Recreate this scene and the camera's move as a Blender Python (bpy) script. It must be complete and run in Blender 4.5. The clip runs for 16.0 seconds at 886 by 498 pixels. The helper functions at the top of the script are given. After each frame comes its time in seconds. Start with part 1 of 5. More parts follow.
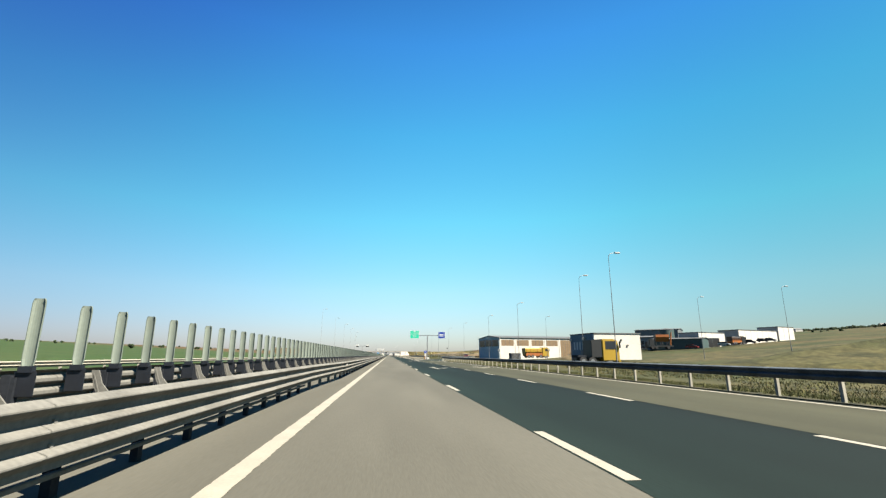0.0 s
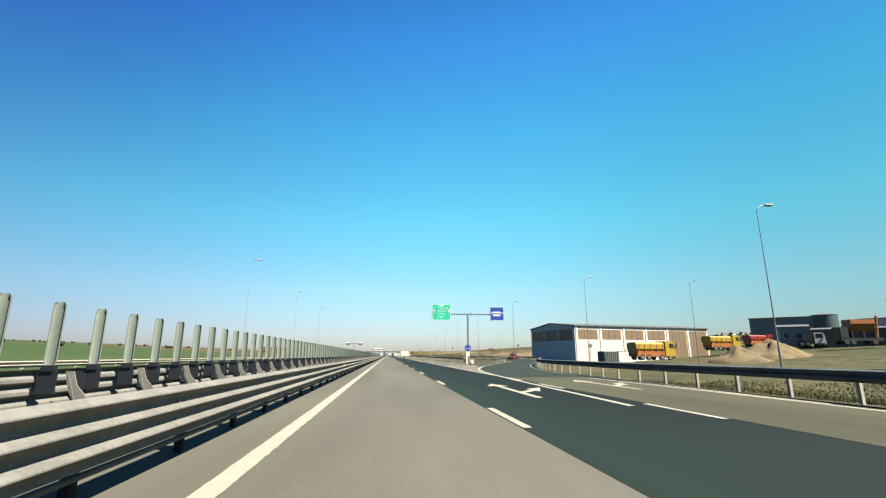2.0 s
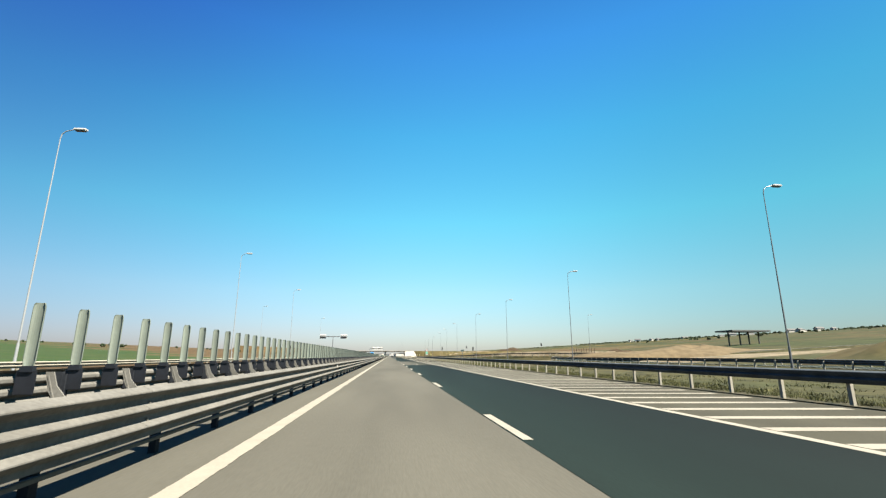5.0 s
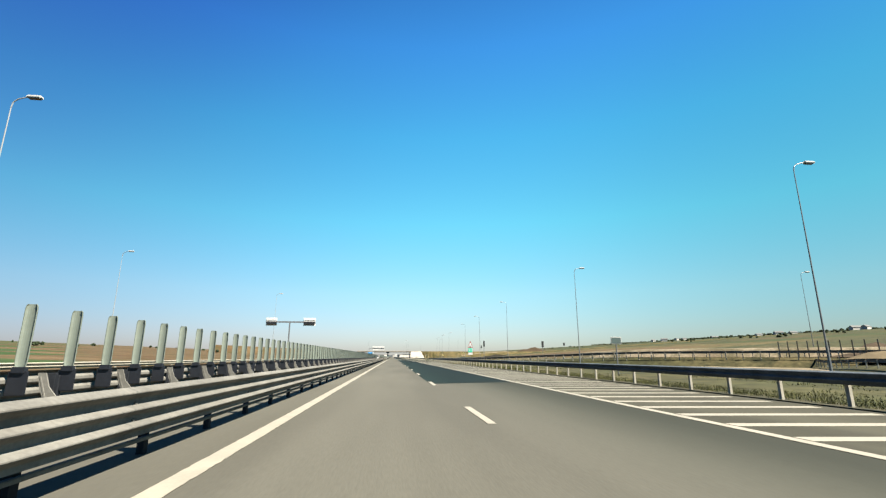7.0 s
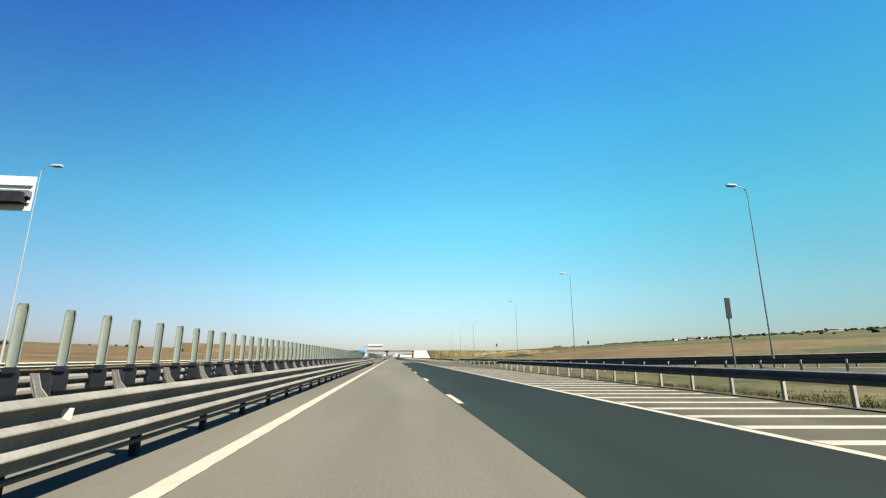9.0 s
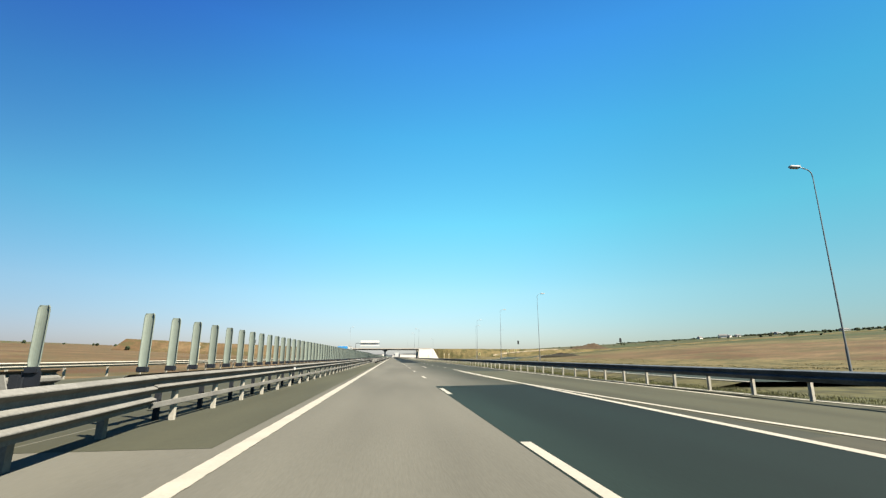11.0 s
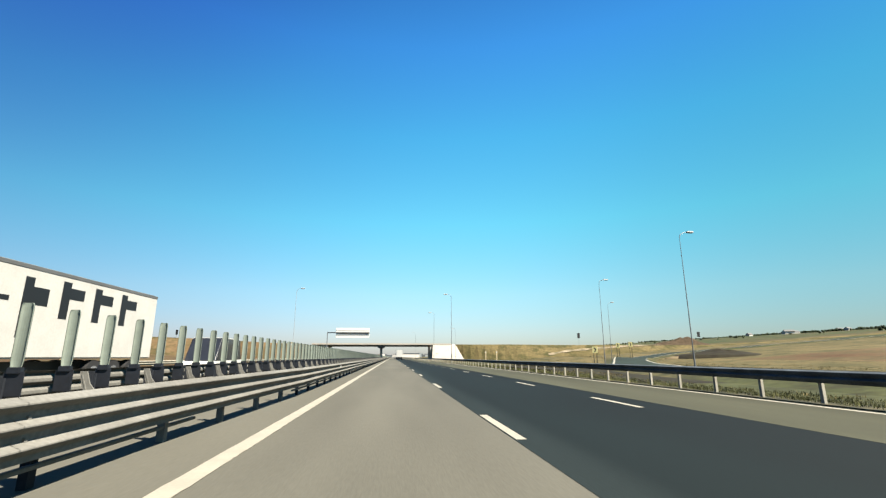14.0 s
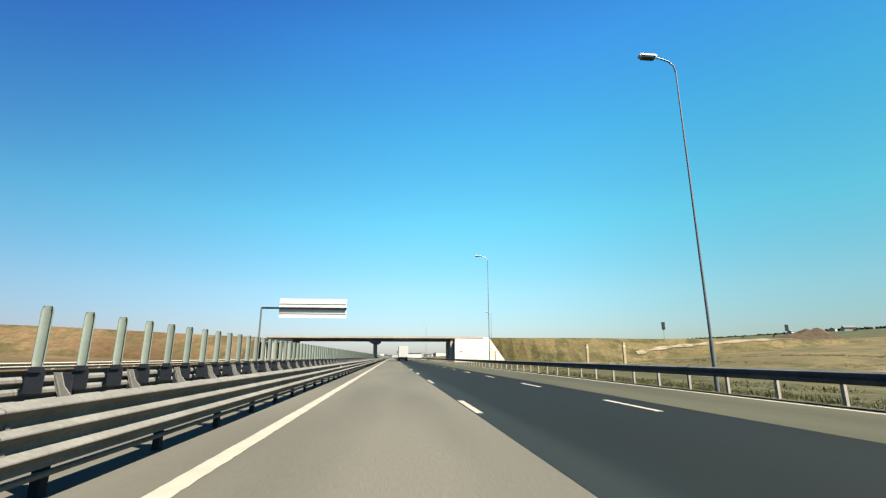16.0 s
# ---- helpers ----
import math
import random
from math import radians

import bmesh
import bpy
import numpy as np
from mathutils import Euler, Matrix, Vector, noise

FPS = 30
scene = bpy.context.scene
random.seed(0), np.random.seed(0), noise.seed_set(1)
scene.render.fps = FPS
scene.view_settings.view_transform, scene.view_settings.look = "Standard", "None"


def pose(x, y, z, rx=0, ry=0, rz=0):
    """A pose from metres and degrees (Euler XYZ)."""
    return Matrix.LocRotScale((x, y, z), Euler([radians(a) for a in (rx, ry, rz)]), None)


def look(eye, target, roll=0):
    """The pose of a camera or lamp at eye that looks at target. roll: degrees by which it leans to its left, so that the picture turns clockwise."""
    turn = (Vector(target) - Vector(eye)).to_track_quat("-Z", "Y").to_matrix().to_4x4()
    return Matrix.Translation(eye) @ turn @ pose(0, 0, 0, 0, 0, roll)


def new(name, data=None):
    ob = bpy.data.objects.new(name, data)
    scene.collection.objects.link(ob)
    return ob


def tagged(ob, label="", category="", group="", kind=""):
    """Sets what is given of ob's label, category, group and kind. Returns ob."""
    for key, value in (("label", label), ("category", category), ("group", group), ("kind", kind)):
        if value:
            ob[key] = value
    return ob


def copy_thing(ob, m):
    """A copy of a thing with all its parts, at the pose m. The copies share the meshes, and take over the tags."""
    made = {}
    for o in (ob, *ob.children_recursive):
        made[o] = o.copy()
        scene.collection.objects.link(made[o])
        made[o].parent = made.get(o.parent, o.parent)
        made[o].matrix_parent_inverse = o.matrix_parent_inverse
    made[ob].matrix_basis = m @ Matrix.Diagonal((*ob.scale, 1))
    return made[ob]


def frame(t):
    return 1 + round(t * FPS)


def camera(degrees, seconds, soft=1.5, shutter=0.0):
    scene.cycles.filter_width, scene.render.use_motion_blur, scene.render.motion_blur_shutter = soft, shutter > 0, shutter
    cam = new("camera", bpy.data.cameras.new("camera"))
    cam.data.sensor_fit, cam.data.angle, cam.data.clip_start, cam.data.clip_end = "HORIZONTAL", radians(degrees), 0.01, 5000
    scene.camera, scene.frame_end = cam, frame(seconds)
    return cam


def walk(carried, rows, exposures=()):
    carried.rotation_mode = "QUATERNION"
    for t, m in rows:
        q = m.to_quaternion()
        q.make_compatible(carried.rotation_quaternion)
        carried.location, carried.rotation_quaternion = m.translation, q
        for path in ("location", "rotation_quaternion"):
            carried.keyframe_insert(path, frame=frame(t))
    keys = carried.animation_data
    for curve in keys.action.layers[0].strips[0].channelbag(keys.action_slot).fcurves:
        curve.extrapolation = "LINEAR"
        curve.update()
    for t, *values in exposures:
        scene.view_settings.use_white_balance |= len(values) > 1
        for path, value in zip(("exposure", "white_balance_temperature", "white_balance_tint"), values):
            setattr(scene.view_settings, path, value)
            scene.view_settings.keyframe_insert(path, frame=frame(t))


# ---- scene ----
# World: x = 0 on the white line beside the median, y along the motorway, z up, metres.
cam = camera(88.0, 16.0, soft=1.3)
walk(cam, [
    (0, pose(1.444, 0.23, 1.13, 103.04, 0, -6.57)),
    (0.5, pose(1.467, 19.30, 1.13, 103.04, 0, -6.57)),
    (1, pose(1.470, 37.30, 1.13, 103.04, 0, -6.57)),
    (1.5, pose(1.458, 56.20, 1.13, 103.04, 0, -6.57)),
    (2, pose(1.470, 74.75, 1.13, 103.04, 0, -6.71)),
    (2.5, pose(1.540, 93.30, 1.13, 103.04, 0, -6.71)),
    (3, pose(1.560, 112.30, 1.13, 103.04, 0, -6.71)),
    (3.5, pose(1.600, 131.25, 1.13, 103.04, 0, -6.71)),
    (4, pose(1.630, 149.75, 1.13, 103.04, 0, -6.71)),
    (6.5, pose(2.000, 243.55, 1.13, 103.24, 0, -6.09)),
    (7, pose(1.980, 262.72, 1.13, 103.24, 0, -6.09)),
    (7.5, pose(1.980, 281.05, 1.13, 103.24, 0, -6.09)),
    (8, pose(1.980, 299.95, 1.13, 103.24, 0, -6.09)),
    (8.5, pose(2.000, 318.60, 1.13, 103.24, 0, -6.09)),
    (9, pose(2.000, 336.85, 1.13, 103.24, 0, -6.09)),
    (9.2, pose(1.980, 344.20, 1.13, 103.24, 0, -6.09)),
    (11.3, pose(1.880, 423.10, 1.13, 103.24, 0, -6.16)),
    (11.5, pose(1.870, 430.82, 1.13, 103.24, 0, -6.16)),
    (12, pose(1.870, 449.80, 1.13, 103.24, 0, -6.16)),
    (12.5, pose(1.870, 468.17, 1.13, 103.24, 0, -6.16)),
    (13, pose(1.880, 487.17, 1.13, 103.24, 0, -6.16)),
    (13.5, pose(1.880, 506.50, 1.13, 103.24, 0, -6.16)),
    (14, pose(1.890, 525.90, 1.13, 103.24, 0, -6.16)),
    (14.5, pose(1.890, 545.00, 1.13, 103.24, 0, -6.16)),
    (15, pose(1.910, 563.50, 1.13, 103.24, 0, -6.16)),
    (15.5, pose(1.900, 581.70, 1.13, 103.24, 0, -6.16)),
    (16, pose(1.900, 600.50, 1.13, 103.24, 0, -6.16)),
], exposures=[(0, 2.42), (16, 2.42)])

# ---- world and sun ----
SUN_DIR = Vector((0.62, -0.48, 1.0)).normalized()
world = bpy.data.worlds.new("sky")
scene.world = world
world.use_nodes = True
wn, wl = world.node_tree.nodes, world.node_tree.links
sky = wn.new("ShaderNodeTexSky")
sky.sky_type = "NISHITA"
sky.sun_disc = False
sky.sun_elevation = math.asin(SUN_DIR.z)
sky.sun_rotation = math.atan2(SUN_DIR.x, SUN_DIR.y)
sky.altitude, sky.air_density, sky.dust_density, sky.ozone_density = 100, 1.0, 0.6, 2.0
# the clear blue of the day: the sky's colour shifted with the height above the horizon
coord, split = wn.new("ShaderNodeTexCoord"), wn.new("ShaderNodeSeparateXYZ")
tint, mixed = wn.new("ShaderNodeValToRGB"), wn.new("ShaderNodeMixRGB")
wl.new(coord.outputs["Generated"], split.inputs["Vector"])
wl.new(split.outputs["Z"], tint.inputs["Fac"])
stops = [(0.0, (0.455, 0.462, 0.575)), (0.05, (0.53, 0.565, 0.645)), (0.13, (0.575, 0.755, 0.745)), (0.28, (0.41, 1.025, 0.945)), (0.45, (0.284, 1.0, 1.096)), (0.6, (0.222, 0.80, 1.19)), (0.76, (0.13, 0.445, 0.827)), (1.0, (0.048, 0.14, 0.292))]
while len(tint.color_ramp.elements) < len(stops):
    tint.color_ramp.elements.new(0.5)
for e, (p, c) in zip(tint.color_ramp.elements, stops):
    e.position, e.color = p, (*c, 1)
mixed.blend_type = "MULTIPLY"
mixed.inputs["Fac"].default_value = 1.0
wl.new(sky.outputs["Color"], mixed.inputs["Color1"])
wl.new(tint.outputs["Color"], mixed.inputs["Color2"])
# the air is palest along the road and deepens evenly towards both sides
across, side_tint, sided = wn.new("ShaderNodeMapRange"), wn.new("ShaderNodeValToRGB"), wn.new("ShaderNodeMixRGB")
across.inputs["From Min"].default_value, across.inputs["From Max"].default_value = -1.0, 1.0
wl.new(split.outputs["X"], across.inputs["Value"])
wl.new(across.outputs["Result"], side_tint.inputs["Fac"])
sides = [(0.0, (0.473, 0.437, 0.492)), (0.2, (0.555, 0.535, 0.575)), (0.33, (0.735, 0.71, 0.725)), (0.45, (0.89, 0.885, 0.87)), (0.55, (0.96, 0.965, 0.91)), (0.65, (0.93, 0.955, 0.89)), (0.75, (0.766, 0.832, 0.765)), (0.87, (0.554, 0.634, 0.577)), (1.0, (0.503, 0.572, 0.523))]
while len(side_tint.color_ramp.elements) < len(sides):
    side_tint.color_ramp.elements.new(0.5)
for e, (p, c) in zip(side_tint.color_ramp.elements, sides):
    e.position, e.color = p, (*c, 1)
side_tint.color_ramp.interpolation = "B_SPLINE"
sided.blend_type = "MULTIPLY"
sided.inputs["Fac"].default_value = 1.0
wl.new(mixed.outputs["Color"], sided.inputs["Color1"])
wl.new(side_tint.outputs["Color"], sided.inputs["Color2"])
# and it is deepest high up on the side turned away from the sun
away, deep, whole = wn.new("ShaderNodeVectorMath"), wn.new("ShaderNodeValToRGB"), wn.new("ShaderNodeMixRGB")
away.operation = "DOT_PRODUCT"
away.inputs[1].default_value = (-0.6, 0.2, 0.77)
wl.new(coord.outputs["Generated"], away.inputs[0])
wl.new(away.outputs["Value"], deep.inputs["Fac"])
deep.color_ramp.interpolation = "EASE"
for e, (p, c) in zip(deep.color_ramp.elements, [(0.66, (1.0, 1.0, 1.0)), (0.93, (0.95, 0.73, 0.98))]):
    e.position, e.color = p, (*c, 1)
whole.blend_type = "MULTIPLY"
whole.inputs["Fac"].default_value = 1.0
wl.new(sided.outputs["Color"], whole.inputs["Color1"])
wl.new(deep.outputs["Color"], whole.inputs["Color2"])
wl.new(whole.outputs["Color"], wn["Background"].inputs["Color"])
wn["Background"].inputs["Strength"].default_value = 0.05
lamp = bpy.data.lights.new("sun", "SUN")
lamp.energy, lamp.angle, lamp.color = 5.0, radians(0.5), (1.0, 0.91, 0.75)
sun = new("sun", lamp)
sun.matrix_basis = look(SUN_DIR * 300, (0, 0, 0))


# ---- materials ----
def mat(name, base, rough=0.8, metal=0.0, vary=0.18, scale=1.2, fine=14.0, bump=0.0, second=None, per_piece=0.0, stretch=(1, 1, 1), grit=2.2, third=None, third_scale=0.3):
    """A surface with grain and blotches at two scales, in metres."""
    m = bpy.data.materials.new(name)
    m.use_nodes = True
    nt = m.node_tree
    n, l = nt.nodes, nt.links
    bsdf = n["Principled BSDF"]
    bsdf.inputs["Specular IOR Level"].default_value = 0.04 if "zinc" in name else 0.12 if "asphalt" in name or rough > 0.95 else 0.4
    bsdf.inputs["Roughness"].default_value, bsdf.inputs["Metallic"].default_value = rough, metal
    geo = n.new("ShaderNodeNewGeometry")
    mapping = n.new("ShaderNodeMapping")
    mapping.inputs["Scale"].default_value = stretch
    l.new(geo.outputs["Position"], mapping.inputs["Vector"])
    big, small = n.new("ShaderNodeTexNoise"), n.new("ShaderNodeTexNoise")
    for node, s, d in ((big, scale, 4.0), (small, fine, 3.0)):
        node.inputs["Scale"].default_value, node.inputs["Detail"].default_value = s, d
        l.new(mapping.outputs["Vector"], node.inputs["Vector"])
    two = second or tuple(c * (1 - 1.6 * vary) for c in base)
    ramp = n.new("ShaderNodeValToRGB")
    ramp.color_ramp.elements[0].position, ramp.color_ramp.elements[1].position = 0.36, 0.64
    ramp.color_ramp.elements[0].color, ramp.color_ramp.elements[1].color = (*two, 1), (*base, 1)
    l.new(big.outputs["Fac"], ramp.inputs["Fac"])
    ground_tone = ramp.outputs["Color"]
    if third:
        spots, cover, blend = n.new("ShaderNodeTexNoise"), n.new("ShaderNodeValToRGB"), n.new("ShaderNodeMixRGB")
        spots.inputs["Scale"].default_value, spots.inputs["Detail"].default_value, spots.inputs["Roughness"].default_value = third_scale, 8.0, 0.7
        l.new(mapping.outputs["Vector"], spots.inputs["Vector"])
        cover.color_ramp.elements[0].position, cover.color_ramp.elements[1].position = 0.46, 0.60
        l.new(spots.outputs["Fac"], cover.inputs["Fac"])
        l.new(cover.outputs["Color"], blend.inputs["Fac"])
        l.new(ground_tone, blend.inputs["Color1"])
        blend.inputs["Color2"].default_value = (*third, 1)
        ground_tone = blend.outputs["Color"]
    grain = n.new("ShaderNodeMixRGB")
    grain.blend_type = "OVERLAY"
    grain.inputs["Fac"].default_value = min(1.0, vary * grit)
    l.new(ground_tone, grain.inputs["Color1"])
    l.new(small.outputs["Fac"], grain.inputs["Color2"])
    out = grain.outputs["Color"]
    if per_piece:
        info, hue = n.new("ShaderNodeObjectInfo"), n.new("ShaderNodeHueSaturation")
        rng = n.new("ShaderNodeMapRange")
        rng.inputs["To Min"].default_value, rng.inputs["To Max"].default_value = 1 - per_piece, 1 + per_piece
        l.new(info.outputs["Random"], rng.inputs["Value"])
        l.new(rng.outputs["Result"], hue.inputs["Value"])
        l.new(out, hue.inputs["Color"])
        out = hue.outputs["Color"]
    l.new(out, bsdf.inputs["Base Color"])
    if bump:
        b = n.new("ShaderNodeBump")
        b.inputs["Strength"].default_value, b.inputs["Distance"].default_value = bump, 0.01
        l.new(small.outputs["Fac"], b.inputs["Height"])
        l.new(b.outputs["Normal"], bsdf.inputs["Normal"])
    return m


asphalt_old = mat("asphalt_old", (0.05943, 0.05753, 0.04771), 0.9, vary=0.15, scale=0.45, fine=40, bump=0.15, stretch=(1, 0.12, 1), grit=1.0)
asphalt_island = mat("asphalt_island", (0.0368, 0.03576, 0.02611), 0.9, vary=0.22, scale=0.6, fine=40, bump=0.15, stretch=(1, 0.25, 1), grit=1.0)
asphalt_dark = mat("asphalt_dark", (0.002992, 0.007196, 0.006037), 0.85, vary=0.2, scale=0.5, fine=40, bump=0.15, stretch=(1, 0.12, 1), grit=1.0)
asphalt_ramp = mat("asphalt_ramp", (0.01224, 0.01759, 0.0144), 0.85, vary=0.2, scale=0.5, fine=40, bump=0.15, grit=1.0)
asphalt_pale = mat("asphalt_pale", (0.0855, 0.07875, 0.063), 0.9, vary=0.16, scale=0.8, fine=40, bump=0.15, grit=1.0)
asphalt_new = mat("asphalt_new", (0.001769, 0.003967, 0.00428), 0.85, vary=0.2, scale=0.5, fine=40, bump=0.15, stretch=(1, 0.12, 1), grit=1.0)
asphalt_mid = mat("asphalt_mid", (0.0324, 0.03275, 0.02162), 0.9, vary=0.2, scale=0.5, fine=40, bump=0.15, stretch=(1, 0.12, 1), grit=1.0)


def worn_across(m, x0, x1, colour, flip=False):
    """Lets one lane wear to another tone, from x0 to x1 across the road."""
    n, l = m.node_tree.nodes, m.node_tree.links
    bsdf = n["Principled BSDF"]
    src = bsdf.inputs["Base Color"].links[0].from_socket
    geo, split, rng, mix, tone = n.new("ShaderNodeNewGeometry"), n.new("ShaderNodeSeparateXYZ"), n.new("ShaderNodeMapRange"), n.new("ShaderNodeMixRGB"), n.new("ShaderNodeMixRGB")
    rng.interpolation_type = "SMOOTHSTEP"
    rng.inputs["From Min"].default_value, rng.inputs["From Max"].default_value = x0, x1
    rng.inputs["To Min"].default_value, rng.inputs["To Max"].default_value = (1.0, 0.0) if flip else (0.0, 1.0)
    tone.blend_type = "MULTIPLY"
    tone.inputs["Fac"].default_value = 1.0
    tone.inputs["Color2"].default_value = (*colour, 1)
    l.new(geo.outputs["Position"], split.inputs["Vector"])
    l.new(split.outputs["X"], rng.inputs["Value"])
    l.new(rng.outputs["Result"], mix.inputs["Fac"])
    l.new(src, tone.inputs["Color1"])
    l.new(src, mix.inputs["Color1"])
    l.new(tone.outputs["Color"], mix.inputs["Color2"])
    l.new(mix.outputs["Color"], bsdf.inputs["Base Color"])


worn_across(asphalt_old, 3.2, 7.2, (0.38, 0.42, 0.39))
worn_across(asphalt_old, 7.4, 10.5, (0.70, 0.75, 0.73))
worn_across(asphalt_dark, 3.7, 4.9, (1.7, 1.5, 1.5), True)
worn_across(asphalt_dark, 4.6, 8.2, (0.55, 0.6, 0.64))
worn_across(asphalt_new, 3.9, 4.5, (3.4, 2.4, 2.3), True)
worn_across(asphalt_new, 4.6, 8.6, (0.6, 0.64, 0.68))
white_paint = mat("white_paint", (0.1719, 0.1593, 0.1305), 0.7, vary=0.08, scale=2, fine=30)
zinc = mat("zinc", (0.098, 0.096, 0.089), 0.8, 0.0, vary=0.14, scale=1.5, fine=20, per_piece=0.08)
# darker copy of zinc: shade of the beam faces turned from the sun, as colour
zinc_shaded = mat("zinc_shaded", (0.0638, 0.0754, 0.087), 0.6, 0.0, vary=0.2, scale=1.5, fine=20, per_piece=0.12)
# near-black steel; on near median posts and spacers it stands in for shade
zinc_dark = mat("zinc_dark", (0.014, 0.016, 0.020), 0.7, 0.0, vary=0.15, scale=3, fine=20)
lamella_green = mat("lamella_green", (0.092, 0.109, 0.093), 0.6, vary=0.07, scale=3, fine=25, per_piece=0.10)
concrete = mat("concrete", (0.1541, 0.1457, 0.1305), 0.9, vary=0.10, scale=0.6, fine=9, bump=0.1)
dry_grass = mat("dry_grass", (0.046, 0.039, 0.0185), 1.0, vary=0.36, scale=0.045, fine=1.6, second=(0.023, 0.027, 0.0105), third=(0.017, 0.0175, 0.008), third_scale=0.28)
field_green = mat("field_green", (0.0136, 0.0306, 0.0068), 1.0, vary=0.25, scale=0.03, fine=0.6, second=(0.028, 0.036, 0.013), third=(0.015, 0.030, 0.009), third_scale=0.05)
field_brown = mat("field_brown", (0.03588, 0.02016, 0.00945), 1.0, vary=0.25, scale=0.04, fine=0.8, second=(0.067, 0.046, 0.024), third=(0.034, 0.028, 0.012), third_scale=0.12)
field_mixed = mat("field_mixed", (0.020, 0.029, 0.0095), 1.0, vary=0.3, scale=0.015, fine=0.4, second=(0.043, 0.033, 0.0155), third=(0.014, 0.018, 0.007), third_scale=0.06)
field_straw = mat("field_straw", (0.066, 0.052, 0.024), 1.0, vary=0.3, scale=0.05, fine=1.2, second=(0.044, 0.036, 0.0155), third=(0.026, 0.025, 0.0095), third_scale=0.16)
straw_tuft = mat("straw_tuft", (0.085, 0.070, 0.035), 1.0, vary=0.3, scale=0.5, fine=5, second=(0.046, 0.040, 0.018))
soil_dark = mat("soil_dark", (0.00775, 0.00609, 0.00375), 1.0, vary=0.3, scale=0.5, fine=5, bump=0.4, second=(0.014, 0.0125, 0.007))
dirt = mat("dirt", (0.03756, 0.02709, 0.01741), 1.0, vary=0.25, scale=0.6, fine=5, bump=0.4)
sand = mat("sand", (0.08595, 0.0675, 0.04095), 1.0, vary=0.2, scale=0.6, fine=5, bump=0.3)
brown_panel = mat("brown_panel", (0.1013, 0.06525, 0.0315), 0.7, vary=0.25, scale=1.5, fine=6, stretch=(1, 1, 6))
pale_blue_wall = mat("pale_blue_wall", (0.216, 0.2952, 0.3384), 0.6, vary=0.05, scale=0.4, fine=3)
roof_grey = mat("roof_grey", (0.04815, 0.05085, 0.0531), 0.7, vary=0.1)
yellow = mat("yellow", (0.1809, 0.1161, 0.0099), 0.4, vary=0.06)
chevron_yellow = mat("chevron_yellow", (0.4241, 0.383, 0.1778), 0.5, vary=0.06)
post_cream = mat("post_cream", (0.234, 0.1872, 0.1123), 0.7, vary=0.12)
orange = mat("orange", (0.157, 0.04815, 0.0072), 0.5, vary=0.08)
red = mat("red", (0.1206, 0.0072, 0.0072), 0.4, vary=0.06)
truck_blue = mat("truck_blue", (0.0054, 0.07222, 0.1718), 0.3, vary=0.05)
black_rubber = mat("black_rubber", (0.0045, 0.0045, 0.0054), 0.8, vary=0.1)
black_paint = mat("black_paint", (0.0036, 0.0036, 0.0045), 0.5, vary=0.1)
car_white = mat("car_white", (0.2822, 0.2822, 0.2748), 0.3, vary=0.03)
dark_green = mat("dark_green", (0.022, 0.040, 0.040), 0.6, vary=0.12)
foliage = mat("foliage", (0.01755, 0.0252, 0.01215), 1.0, vary=0.3, scale=0.4, fine=3)
grass_tuft = mat("grass_tuft", (0.0715, 0.072, 0.0299), 1.0, vary=0.35, scale=0.6, fine=6, second=(0.022, 0.025, 0.010))
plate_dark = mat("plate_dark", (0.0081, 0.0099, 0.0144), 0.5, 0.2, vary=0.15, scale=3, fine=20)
post_pale = mat("post_pale", (0.198, 0.1845, 0.153), 0.8, vary=0.10, scale=3, fine=20, per_piece=0.1)
verge_soil = mat("verge_soil", (0.050, 0.043, 0.026), 1.0, vary=0.45, scale=1.6, fine=11, bump=0.6, second=(0.015, 0.016, 0.009), third=(0.010, 0.011, 0.006), third_scale=0.9)
soil_pale = mat("soil_pale", (0.140, 0.118, 0.086), 1.0, vary=0.25, scale=0.12, fine=3, second=(0.092, 0.074, 0.050), third=(0.062, 0.055, 0.034), third_scale=0.25)
pole_pale = mat("pole_pale", (0.1494, 0.1593, 0.1688), 0.5, vary=0.05)
aluminium = mat("aluminium", (0.3735, 0.3694, 0.3605), 0.5, 0.0, vary=0.05)
trailer_pale = mat("trailer_pale", (0.2502, 0.2466, 0.2358), 0.6, vary=0.06)
concrete_pale = mat("concrete_pale", (0.2214, 0.2033, 0.1782), 0.9, vary=0.08, scale=0.5, fine=8)
concrete_dark = mat("concrete_dark", (0.07245, 0.06975, 0.06525), 0.9, vary=0.12, scale=0.5, fine=8)
white_wall = mat("white_wall", (0.29, 0.275, 0.255), 0.8, vary=0.06, scale=0.4, fine=3)
blue_wall = mat("blue_wall", (0.018, 0.069, 0.1275), 0.5, vary=0.08, scale=0.4, fine=3)
grey_wall = mat("grey_wall", (0.1013, 0.1134, 0.1206), 0.6, vary=0.06, scale=0.4, fine=3)
dark_glass = mat("dark_glass", (0.01215, 0.0144, 0.01935), 0.12, vary=0.1)
sign_green = mat("sign_green", (0.004, 0.245, 0.160), 0.4, vary=0.04)
sign_blue = mat("sign_blue", (0.0072, 0.0252, 0.1512), 0.4, vary=0.04)
sign_white = mat("sign_white", (0.306, 0.306, 0.306), 0.4, vary=0.03)
steel_grey = mat("steel_grey", (0.0963, 0.1013, 0.1089), 0.5, 0.3, vary=0.08)


